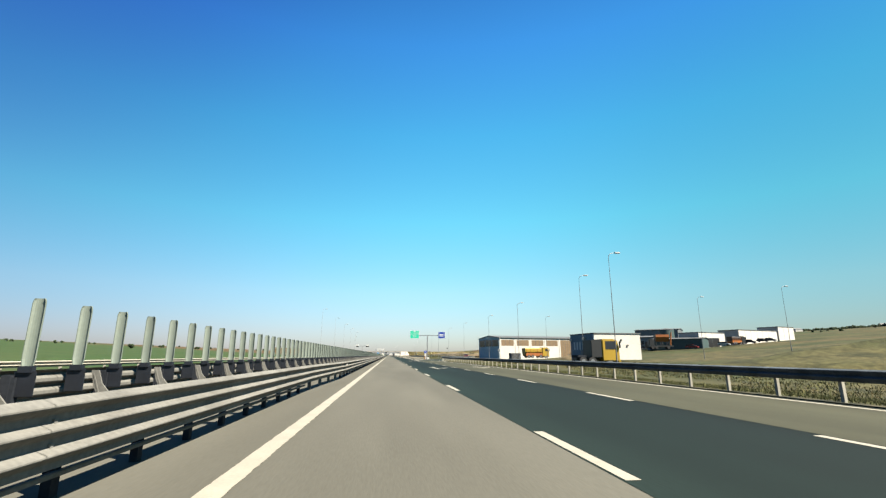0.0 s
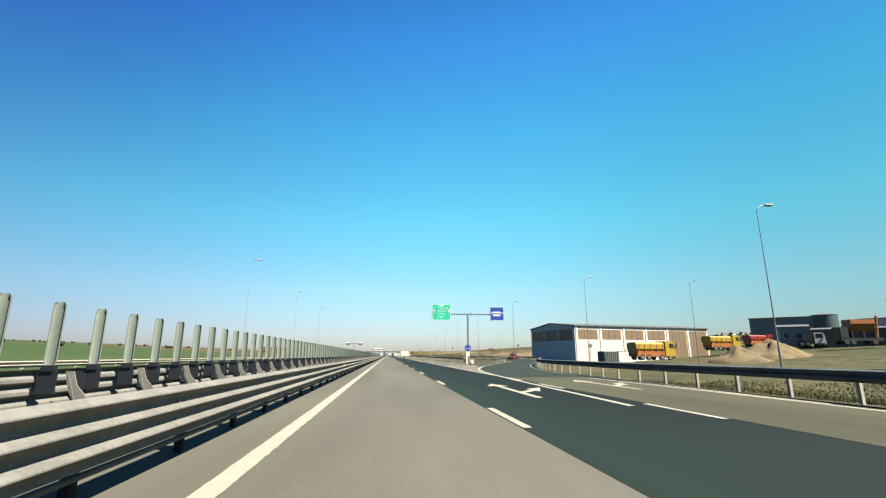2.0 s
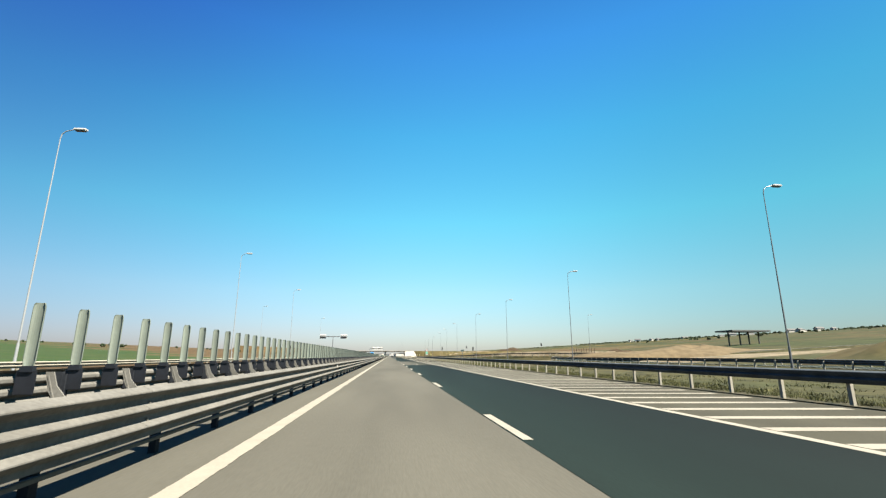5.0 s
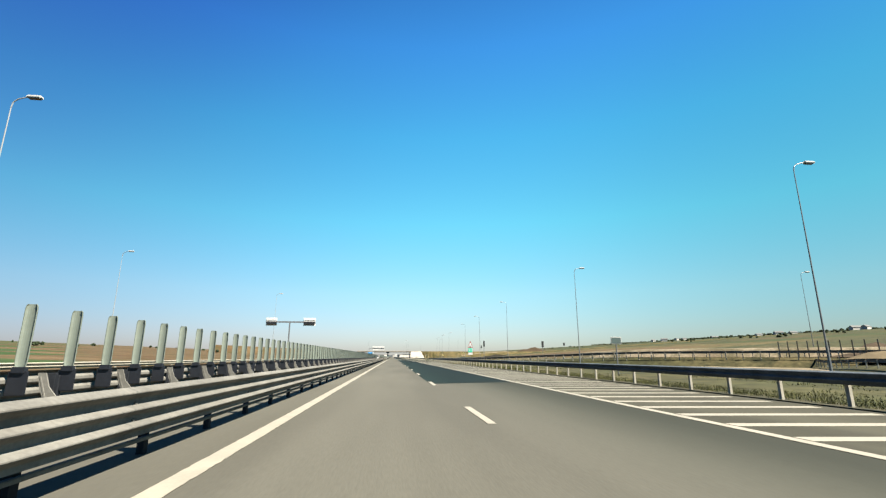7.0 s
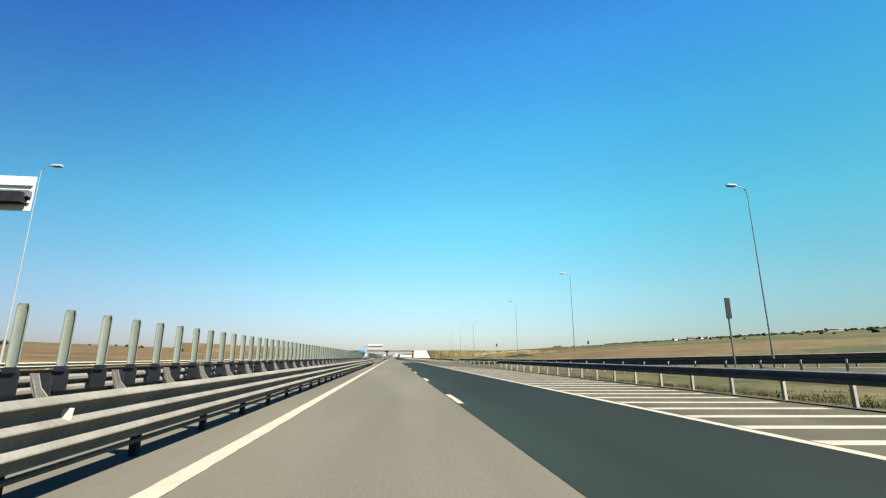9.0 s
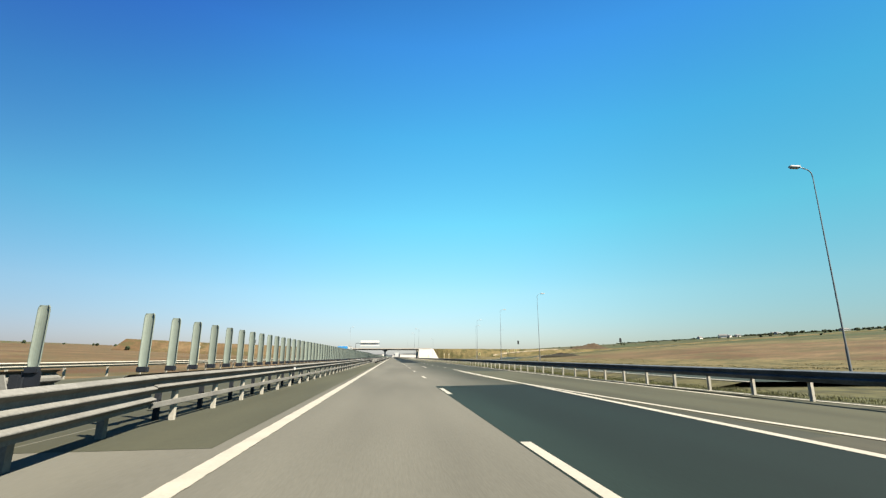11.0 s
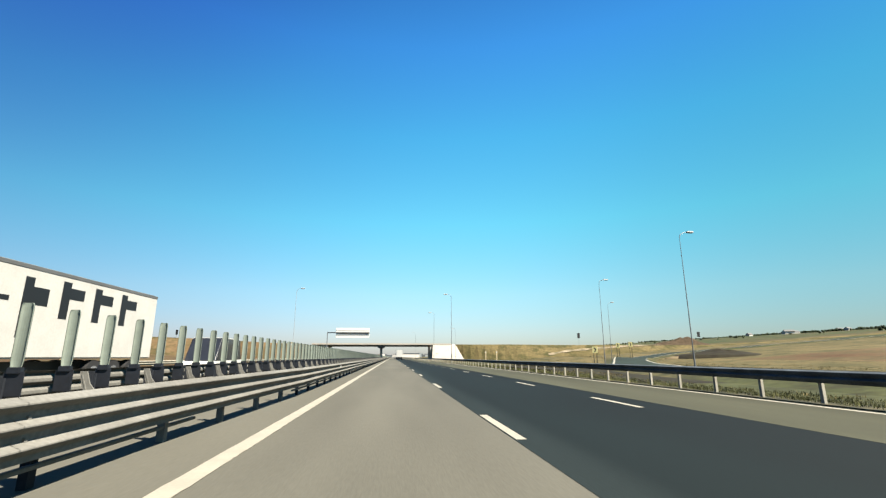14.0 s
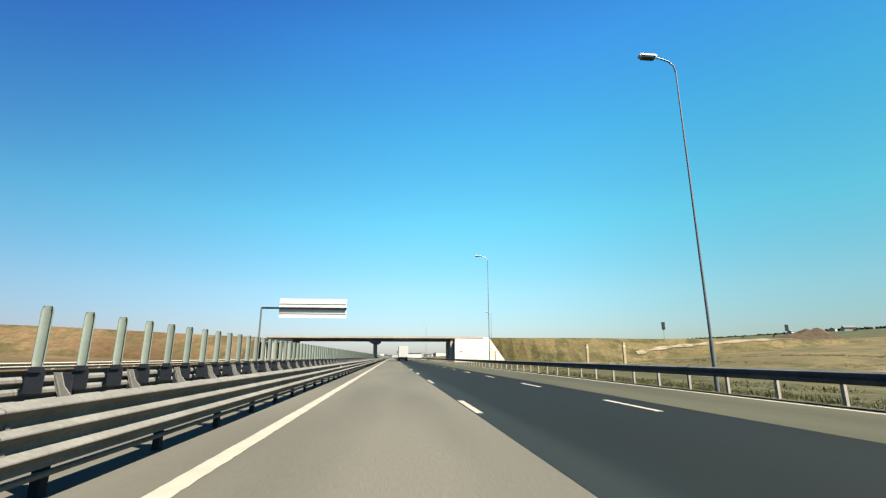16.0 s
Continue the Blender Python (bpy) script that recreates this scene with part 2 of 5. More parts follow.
# ---- builders ----
def part(name, bm, material, parent=None, label="", at=None):
    me = bpy.data.meshes.new(name)
    bm.normal_update()
    bm.to_mesh(me)
    bm.free()
    me.materials.append(material)
    ob = new(name, me)
    if at is not None:
        ob.matrix_basis = at
    ob.parent = parent
    if label:
        ob["label"] = label
    return ob


def shared(name, me, parent, at):
    ob = new(name, me)
    ob.parent = parent
    ob.matrix_basis = at
    return ob


def thing(name, at, label, category, group="", kind=""):
    ob = new(name)
    ob.matrix_basis = at
    return tagged(ob, label, category, group, kind)


def box(bm, x0, y0, z0, x1, y1, z1, bevel=0.0):
    r = bmesh.ops.create_cube(bm, size=1.0, matrix=Matrix.Translation(((x0 + x1) / 2, (y0 + y1) / 2, (z0 + z1) / 2)) @ Matrix.Diagonal((x1 - x0, y1 - y0, z1 - z0, 1)))
    if bevel:
        es = list({e for v in r["verts"] for e in v.link_edges})
        bmesh.ops.bevel(bm, geom=es, offset=bevel, segments=2, affect="EDGES")
    return bm


def tube(bm, a, b, r0, r1=None, seg=10):
    a, b = Vector(a), Vector(b)
    d = b - a
    m = Matrix.Translation((a + b) / 2) @ d.to_track_quat("Z", "Y").to_matrix().to_4x4()
    bmesh.ops.create_cone(bm, cap_ends=True, segments=seg, radius1=r0, radius2=r0 if r1 is None else r1, depth=d.length, matrix=m)
    return bm


def prism(bm, pts, y0, y1):
    """An outline in x and z, drawn out along y."""
    a = [bm.verts.new((x, y0, z)) for x, z in pts]
    b = [bm.verts.new((x, y1, z)) for x, z in pts]
    k = len(pts)
    for i in range(k):
        bm.faces.new((a[i], a[(i + 1) % k], b[(i + 1) % k], b[i]))
    bm.faces.new(a[::-1])
    bm.faces.new(b)
    bmesh.ops.recalc_face_normals(bm, faces=bm.faces)
    return bm


def flat(bm, pts, z):
    bm.faces.new([bm.verts.new((x, y, z)) for x, y in pts])
    return bm


def ribbon(bm, path, left, right, z):
    """A strip along a path, from left to right of it."""
    vs = []
    for i, (x, y) in enumerate(path):
        x0, y0 = path[max(0, i - 1)]
        x1, y1 = path[min(len(path) - 1, i + 1)]
        t = Vector((x1 - x0, y1 - y0)).normalized()
        nx, ny = t.y, -t.x
        vs.append((bm.verts.new((x + nx * left, y + ny * left, z)), bm.verts.new((x + nx * right, y + ny * right, z))))
    for (a, b), (c, d) in zip(vs, vs[1:]):
        bm.faces.new((a, b, d, c))
    return bm


def smooth_path(pts, n=8):
    """A Catmull-Rom line through the points."""
    p = [Vector(q) for q in pts]
    p = [2 * p[0] - p[1]] + p + [2 * p[-1] - p[-2]]
    out = []
    for i in range(1, len(p) - 2):
        for k in range(n):
            t = k / n
            out.append(tuple(0.5 * ((2 * p[i]) + (p[i + 1] - p[i - 1]) * t + (2 * p[i - 1] - 5 * p[i] + 4 * p[i + 1] - p[i + 2]) * t * t + (3 * p[i] - p[i - 1] - 3 * p[i + 1] + p[i + 2]) * t ** 3)))
    return out + [tuple(p[-2])]


def mesh_of(name, bm, material):
    me = bpy.data.meshes.new(name)
    bm.normal_update()
    bm.to_mesh(me)
    bm.free()
    me.materials.append(material)
    return me


Y0, Y1, YFAR = -24.0, 792.0, 1700.0
EXIT = smooth_path([(9.4, 85), (10.0, 100), (11.4, 113), (15.5, 128), (21.5, 145), (27.5, 163), (31.5, 182), (33.5, 205), (34, 232), (35, 258), (39, 282), (50, 305), (70, 325), (110, 340)])
ENTRY = smooth_path([(120, 285), (80, 302), (50, 326), (30, 355), (18.5, 385), (12.0, 412), (10.0, 432), (9.7, 450)])
LOOP = smooth_path([(200, 694), (155, 689), (121, 683), (97, 673), (80, 661), (67.5, 648), (58.5, 633), (50.5, 617), (42, 600), (34.5, 583), (28, 565), (25.2, 545), (23.8, 520), (22.8, 490), (22.2, 460), (22, 432)])


def ramp_level(path, x, y):
    """Height of a ramp's surface: level with the motorway, then on the land."""
    if path is ENTRY:
        return max(0.003 + min(1.1, max(0.0, x - 20) * 0.055), hill(x, y) + 0.35 if x > 60 else 0.003)
    if x < 30:
        return 0.003
    if path is LOOP:
        k = min(1.0, (x - 30) / 26)
        return 0.003 + k * (hill(x, y) + 0.42)
    return max(0.003, hill(x, y) + 0.35 + 0.25 * (x < 50))


# ---- ground ----
def hill(x, y):
    """The land rises gently to both sides; the overpass stands on a bank."""
    z = -0.25
    if x > 62:
        z += (x - 62) * 0.068 if x < 500 else 29.8 + (x - 500) * 0.05
    if x < -36:
        z += (-36 - x) * 0.042
    if 30 < x < 110 and 560 < y < 700:
        z += 1.7 * math.exp(-((x - 52) / 13) ** 2 - ((y - 655) / 20) ** 2)
    if x > 22:
        z += 0.25 * noise.noise((x * 0.06, y * 0.06, 0)) * min(1, (x - 22) / 20)
    return z


bm = bmesh.new()
xs = [-2600, -1600, -900, -500, -300, -180, -110, -80, -60, -45, -36, -34, -25, -17, 14, 20, 26, 30, 32, 40, 45, 50, 56, 62, 68, 75, 82, 90, 100, 110, 135, 165, 200, 260, 330, 420, 500, 700, 1200, 2000, 2600]
ys = list(range(-150, 575, 25)) + list(range(575, 700, 9)) + list(range(700, 790, 6)) + [800, 850, 900, 1000, 1200, 1500, 2000, 2600, 3400, 4400]
grid = [[bm.verts.new((x, y, hill(x, y))) for x in xs] for y in ys]
for r0, r1 in zip(grid, grid[1:]):
    for i in range(len(xs) - 1):
        f = bm.faces.new((r0[i], r0[i + 1], r1[i + 1], r1[i]))
        x, y = (xs[i] + xs[i + 1]) / 2, r0[i].co.y
        f.smooth = True
        if (x < -16 and y < 215) or (x < -90 and y < 380 + 1.25 * (-x - 90)):
            f.material_index = 1
        elif x < -16:
            f.material_index = 2 if y > 330 or x > -45 else 1
        elif x > 90 and y > 100 and (x > 220 or y < 360):
            f.material_index = 3
        elif x > 13 and y > 425:
            f.material_index = 2 if 75 < x < 170 and 455 < y < 620 else 5
        if 13 < x < 26 and y > 425:
            f.material_index = 0
        if 13 < x < 48 and 545 < y < 597:
            f.material_index = 6
        if (38 < x < 112 and 262 < y < 345) or (28 < x < 62 and 696 < y < 716):
            f.material_index = 4
ground = tagged(part("ground", bm, dry_grass), "dry grassland and ploughed fields beside the motorway", "ground", kind="structure")
for m in (field_green, field_brown, field_mixed, soil_pale, field_straw, soil_dark):
    ground.data.materials.append(m)

# ---- roads ----
bm = bmesh.new()
prism(bm, [(-2.9, -0.4), (12.15, -0.4), (12.15, 0.0), (-2.9, 0.0)], Y0, YFAR)
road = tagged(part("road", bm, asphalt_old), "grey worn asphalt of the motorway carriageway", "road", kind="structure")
bm = bmesh.new()
prism(bm, [(-15.3, -0.4), (-2.9, -0.4), (-2.9, -0.02), (-15.3, -0.02)], Y0, YFAR)
tagged(part("road", bm, asphalt_mid), "grey asphalt of the opposite carriageway", "road", kind="structure")
for path, label in ((EXIT, "asphalt exit ramp that bends away from the motorway"), (ENTRY, "asphalt slip road that joins the motorway"), (LOOP, "asphalt loop of the junction beyond the verge")):
    bm = bmesh.new()
    half = 3.9 if path is LOOP else 2.8
    ribbon(bm, path, -half + 0.1, half + 0.1, 0.0)
    for v in bm.verts:
        v.co.z = ramp_level(path, v.co.x, v.co.y)
    tagged(part("road", bm, asphalt_mid if path is ENTRY else asphalt_ramp), label, "road", kind="structure")
    bm = bmesh.new()
    wide = 0.34 if path is LOOP else 0.18
    ribbon(bm, path, -half + 0.3, -half + 0.3 + wide, 0.0), ribbon(bm, path, half - 0.5, half - 0.5 + wide, 0.0)
    for v in bm.verts:
        v.co.z = ramp_level(path, v.co.x, v.co.y) + 0.012
    tagged(part("edge_line", bm, white_paint), "white edge lines of the ramp", "road marking", kind="structure")


def shoulders(path, label, half=2.75):
    """Grass slopes from the edges of a ramp down to the land."""
    bm = bmesh.new()
    for s in (-1, 1):
        vs = []
        for i, (x, y) in enumerate(path):
            x0, y0 = path[max(0, i - 1)]
            x1, y1 = path[min(len(path) - 1, i + 1)]
            t = Vector((x1 - x0, y1 - y0)).normalized()
            e, o = s * half + 0.1, s * (half + 2.35) + 0.1
            row = []
            for off in (e, o):
                px, py = x + t.y * off, y - t.x * off
                top = ramp_level(path, px, py)
                row.append(bm.verts.new((px, py, top - 0.012 if off == e else min(top, hill(px, py)) - 0.15)))
            vs.append(row)
        for (a, b), (c, d) in zip(vs, vs[1:]):
            if min(a.co.x, b.co.x, c.co.x, d.co.x) > 12.2:
                bm.faces.new((a, b, d, c) if s > 0 else (a, c, d, b))
    tagged(part("verge", bm, dry_grass), label, "verge", kind="structure")


shoulders(EXIT, "grassy shoulder of the exit ramp")
shoulders(ENTRY, "grassy shoulder of the slip road")
shoulders(LOOP, "grassy shoulder of the loop road", 3.85)
bm = bmesh.new()
flat(bm, [(12.16, 112), (15.5, 128), (21.5, 145), (20.5, 160), (12.16, 160)], -0.014)
tagged(part("verge", bm, asphalt_mid), "grey asphalt wedge between the motorway and the exit ramp", "road", kind="structure")
bm = bmesh.new()
v = [bm.verts.new(p) for p in ((12.16, 346, -0.35), (31.0, 350, -0.35), (25.5, 366, -0.014), (18.6, 385, -0.014), (12.16, 411.5, -0.014), (12.16, 372, -0.014))]
bm.faces.new((v[0], v[1], v[2], v[5]))
bm.faces.new((v[5], v[2], v[3], v[4]))
tagged(part("verge", bm, dry_grass), "grassy wedge between the motorway and the slip road", "verge", kind="structure")


bm = bmesh.new()
rings = []
run = [p for p in ENTRY if 31 < p[0] < 66]
for (x, y), (x1, y1) in zip(run, run[1:]):
    d = Vector((x1 - x, y1 - y)).normalized()
    deck = ramp_level(ENTRY, x, y)
    rings.append([bm.verts.new((x + d.y * o, y - d.x * o, z)) for o, z in ((3.8, deck - 0.2), (5.6, deck + 1.25), (7.2, deck + 1.35), (10.0, hill(x, y) - 0.3))])
for a, b in zip(rings, rings[1:]):
    for k in range(3):
        bm.faces.new((a[k], a[k + 1], b[k + 1], b[k]))
bmesh.ops.recalc_face_normals(bm, faces=bm.faces)
if bm.faces[0].normal.z < 0:
    bmesh.ops.reverse_faces(bm, faces=bm.faces)
tagged(part("bank", bm, soil_pale), "pale stripped earth bank beyond the slip road", "bank", kind="structure")


def patch(a, b, x0=3.62, x1=7.72, m=None):
    bm = bmesh.new()
    flat(bm, [(x0, a), (x1, a + 1.2), (x1, b + 1.0), (x0, b)], 0.004)
    tagged(part("asphalt_patch", bm, m or asphalt_dark), "newer dark asphalt laid over one lane", "road", kind="structure")


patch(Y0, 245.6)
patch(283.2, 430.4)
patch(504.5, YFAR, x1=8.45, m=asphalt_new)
for x0, x1, a, b, m in ((7.74, 11.9, Y0, 99, asphalt_mid), (8.47, 11.9, 505.8, YFAR, asphalt_mid), (-2.85, -0.35, 418, 503, asphalt_mid), (7.71, 12.1, 133.5, 418, asphalt_island)):
    bm = bmesh.new()
    flat(bm, [(x0, a), (x1, a + 0.1), (x1, b + 0.1), (x0, b)], 0.0035)
    tagged(part("asphalt_patch", bm, m), "darker grey asphalt strip of the carriageway", "road", kind="structure")
# the shoulder strip beside the median, kerb strip and verge
for a, b in ((Y0, 96), (160.0, 384), (424, 790)):
    bm = bmesh.new()
    prism(bm, [(12.16, -0.4), (16.0, -0.4), (16.0, -0.26), (13.4, -0.06), (12.16, 0.02)], a, b)
    tagged(part("verge", bm, verge_soil), "narrow verge of brown soil and dead grass under the crash barrier", "verge", kind="structure")

# ---- lane marks ----
def mark(name, label, pts, z=0.008):
    bm = bmesh.new()
    flat(bm, pts, z)
    return tagged(part(name, bm, white_paint), label, "road marking", kind="structure")


def line(x, a, b, w, label="white painted edge line"):
    mark("edge_line", label, [(x - w / 2, a), (x + w / 2, a), (x + w / 2, b), (x - w / 2, b)])


bm = bmesh.new()
rows_l = []
wob = random.Random(3)
y = Y0
while y < 640:
    rows_l.append((bm.verts.new((-0.12 + wob.uniform(-0.006, 0.006), y, 0.008)), bm.verts.new((0.12 + wob.uniform(-0.008, 0.008), y, 0.008))))
    y += wob.uniform(0.06, 0.14) if y < 300 else wob.uniform(0.1, 0.2)
for (a, b), (c, d) in zip(rows_l, rows_l[1:]):
    bm.faces.new((a, b, d, c))
tagged(part("edge_line", bm, white_paint), "worn white edge line with ragged sides", "road marking", kind="structure")
line(0.0, 640, YFAR, 0.24)
line(7.6, 96, 452, 0.2)
line(11.7, Y0, 98, 0.18)
line(11.8, 424, YFAR, 0.18)


def dashes(x, ends, length, w, label):
    first = None
    for e in ends:
        if first is None:
            bm = bmesh.new()
            flat(bm, [(-w / 2, -length), (w / 2, -length), (w / 2, 0), (-w / 2, 0)], 0.008)
            first = tagged(part("lane_dash", bm, white_paint), label, "road marking", group=label, kind="structure")
            first.matrix_basis = pose(x, e, 0)
        else:
            copy_thing(first, pose(x, e, 0))


dashes(3.72, [7.4 + 11.1 * k for k in range(-2, 46)] + [517.3] + [2.6 + 11.1 * k for k in range(47, 110)], 2.8, 0.15, "white dash between the lanes")
dashes(7.6, [6.6 + 7.9 * k for k in range(-3, 12)] + [463.8 + 8.3 * k for k in range(-1, 6)] + [555.5 + 8.2 * k for k in range(-5, 70)], 2.7, 0.15, "white dash of the side lane")


def lane_arrow(x, y, length, bend):
    """A long arrow painted on the lane; bend: which way a side head points."""
    bm = bmesh.new()
    w = 0.10
    flat(bm, [(-w, 0), (w, 0), (w, length - 1.4), (-w, length - 1.4)], 0.010)
    flat(bm, [(-0.42, length - 1.4), (0.42, length - 1.4), (0, length)], 0.010)
    if bend:
        flat(bm, [(w, 1.7), (0.75 * bend, 2.5), (0.75 * bend, 3.0), (w, 2.2)], 0.010)
        flat(bm, [(0.72 * bend, 2.1), (1.3 * bend, 3.9), (0.6 * bend, 3.3)], 0.0104)
    tagged(part("lane_arrow", bm, white_paint, at=pose(x, y, 0)), "white arrow painted on the lane", "road marking", kind="structure")


lane_arrow(5.6, 39.6, 6.3, 1)
lane_arrow(10.0, 41.5, 6.0, 1)
lane_arrow(5.6, 87.4, 6.2, 1)
lane_arrow(10.0, 90.0, 6.0, 1)
lane_arrow(5.6, 163.4, 6.6, 0)
lane_arrow(5.5, 248.1, 6.2, 0)
lane_arrow(5.6, 462.8, 6.2, 0)



# small dark irregular spots on the asphalt
dark_spot = mat("asphalt_spot", (0.0135, 0.0135, 0.0117), 0.85, vary=0.3, scale=3, fine=20)
spots = random.Random(11)
for x, y, w, l in ((6.2, 436.5, 0.32, 0.22), (9.3, 483.5, 1.0, 0.35), (8.6, 481.2, 0.35, 0.25), (-0.75, 478.2, 0.12, 0.10), (9.6, 47.0, 0.5, 0.22)):
    bm = bmesh.new()
    flat(bm, [(w * (0.7 + 0.5 * spots.random()) * math.cos(a * 0.3491), l * (0.7 + 0.5 * spots.random()) * math.sin(a * 0.3491)) for a in range(18)], 0.006)
    tagged(part("road_spot", bm, dark_spot, at=pose(x, y, 0)), "dark spot on the worn asphalt", "road stain", kind="structure")

# pale ground of the gore between the lane and the exit ramp
bm = bmesh.new()
edge = []
for i, (x, y) in enumerate(EXIT):
    if 100 < y < 134 and i + 1 < len(EXIT):
        d = Vector((EXIT[i + 1][0] - x, EXIT[i + 1][1] - y)).normalized()
        edge.append((x - d.y * 2.3, y + d.x * 2.3))
edge = [p for p in edge if 7.75 < p[0] < 11.9]
flat(bm, [(7.72, edge[-1][1]), (7.72, edge[0][1])] + edge, 0.0055)
tagged(part("asphalt_patch", bm, asphalt_pale), "pale worn asphalt of the gore", "road", kind="structure")

# hatched islands
def hatch(a, b, x0, right, step=1.42):
    y = a
    while y < b:
        w = right(y) - x0
        if w > 0.5:
            bm = bmesh.new()
            flat(bm, [(0, 0), (w, -0.10 * w), (w, -0.10 * w + (0.46 if y < 140 else 0.33)), (0, 0.46 if y < 140 else 0.35)], 0.007)
            tagged(part("hatch_stripe", bm, white_paint, at=pose(x0, y, 0)), "white slanted hatch stripe on the island", "road marking", group="hatched island", kind="structure")
        y += step


hatch(122.6, 402, 7.75, lambda y: min(11.75, 7.9 + max(0.0, y - 100) * 0.11) if y < 380 else 11.75 - (y - 380) * 0.17)


for k in range(4):
    y = 123.4 + 1.9 * k
    bm = bmesh.new()
    w = 1.0 + 0.22 * k
    flat(bm, [(0, 0), (0.42, 0.0), (0.42 + w * 0.55, -w * 0.9), (w * 0.55, -w * 0.9)], 0.0105)
    tagged(part("hatch_stripe", bm, white_paint, at=pose(9.6 + 0.42 * k, y + 0.5, 0)), "white slanted hatch stripe on the gore", "road marking", group="hatched gore", kind="structure")


# ---- crash barriers ----
def wave(crests, top, pitch=None, depth=0.09, side=1, steep=False):
    """The rolled profile of a beam: x out to the traffic, z. Sloping flanks with rounded crests and valleys; steep: a flat shelf over each crest."""
    shape = ((0.03, 0.06), (0.20, 0.88), (0.26, 0.98), (0.33, 0.98), (0.40, 0.88), (0.96, 0.06)) if steep else ((0.03, 0.06), (0.09, 0.30), (0.22, 0.90), (0.28, 0.99), (0.34, 0.99), (0.40, 0.90), (0.64, 0.14), (0.72, 0.02), (0.97, 0.01))
    pitch = pitch or (0.155 if crests == 2 else 0.172)
    pts = [(0.0, top)]
    for c in range(crests):
        z = top - c * pitch
        for u, d in shape:
            pts.append((side * depth * d, z - u * pitch))
    pts.append((0.0, top - crests * pitch))
    t = 0.010
    return pts + [(x - side * t, z) for x, z in reversed(pts)]


def beam_mesh(crests, top, length, side=1, metal=None):
    bm = bmesh.new()
    prism(bm, wave(crests, top, side=side, steep=metal is zinc_shaded), 0, length)
    for f in bm.faces:
        f.smooth = False
    return mesh_of("beam", bm, metal or zinc)


def post_mesh(top, metal=None):
    bm = bmesh.new()
    w, d, t = 0.05, 0.04 if metal else 0.05, 0.008
    box(bm, -d, -w, -0.4, -d + t, w, top)
    box(bm, -d + t, -w, -0.4, d - t, -w + t, top)
    box(bm, d - t, -w, -0.4, d, w, top)
    return mesh_of("post", bm, metal or zinc)


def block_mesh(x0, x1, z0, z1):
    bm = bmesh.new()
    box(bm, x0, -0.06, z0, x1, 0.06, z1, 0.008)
    # the shade behind the beam is put into the spacer's colour
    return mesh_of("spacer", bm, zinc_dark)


def bolt_mesh(side):
    bm = bmesh.new()
    box(bm, 0.0, -0.018, -0.018, 0.02 * side if side > 0 else 0.0, 0.018, 0.018) if side > 0 else box(bm, -0.02, -0.018, -0.018, 0.0, 0.018, 0.018)
    return mesh_of("bolt", bm, zinc)


SEC = 24.0


def barrier(x, a, b, label, crests, top, side, post_dx, low_rail=None, gap=2.0, bolts=False, metal=None, beam_metal=None):
    """A run of crash barrier in sections of 24 m: beams of 4 m, posts and spacers at an even gap."""
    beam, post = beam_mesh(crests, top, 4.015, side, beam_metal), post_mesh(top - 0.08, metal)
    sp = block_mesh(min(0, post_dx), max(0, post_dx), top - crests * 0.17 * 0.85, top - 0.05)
    bolt = bolt_mesh(side)
    low = None
    if low_rail:
        bm = bmesh.new()
        box(bm, post_dx + 0.062 * side - 0.03, 0, low_rail - (0.045 if crests < 3 else 0.022), post_dx + 0.062 * side + 0.03, 4.01, low_rail + (0.045 if crests < 3 else 0.022), 0.008)
        low = mesh_of("rub_rail", bm, zinc)
    y, first, length = a, None, 0
    while y < b - 0.5:
        n = min(SEC, b - y)
        if first is not None and n == length:
            copy_thing(first, pose(x, y, 0))
        else:
            t = thing("guard_rail", pose(x, y, 0), label, "guard rail", group=label)
            for k in range(int(math.ceil(n / 4))):
                shared("beam", beam, t, pose(0, 4 * k, 0))
                if low:
                    shared("rub_rail", low, t, pose(0, 4 * k, 0))
                if bolts:
                    for c in range(crests - 1):
                        shared("bolt", bolt, t, pose(0.0, 4 * k + 0.15, top - 0.17 * (c + 1)))
            for k in range(int(n / gap)):
                shared("post", post, t, pose(post_dx, gap * k + gap / 2, 0))
                shared("spacer", sp, t, pose(0, gap * k + gap / 2, 0))
            if first is None:
                first, length = t, n
        y += n


def far_barrier(x, a, b, crests, top, side, label, metal=None):
    bm = bmesh.new()
    prism(bm, wave(crests, top, side=side), a, b)
    y = a
    while y < b:
        box(bm, -0.3 * side - 0.05, y, -0.3, -0.3 * side + 0.05, y + 0.1, top - 0.1)
        y += 4
    tagged(part("guard_rail", bm, metal or zinc, at=pose(x, 0, 0)), label, "guard rail", kind="stuff")


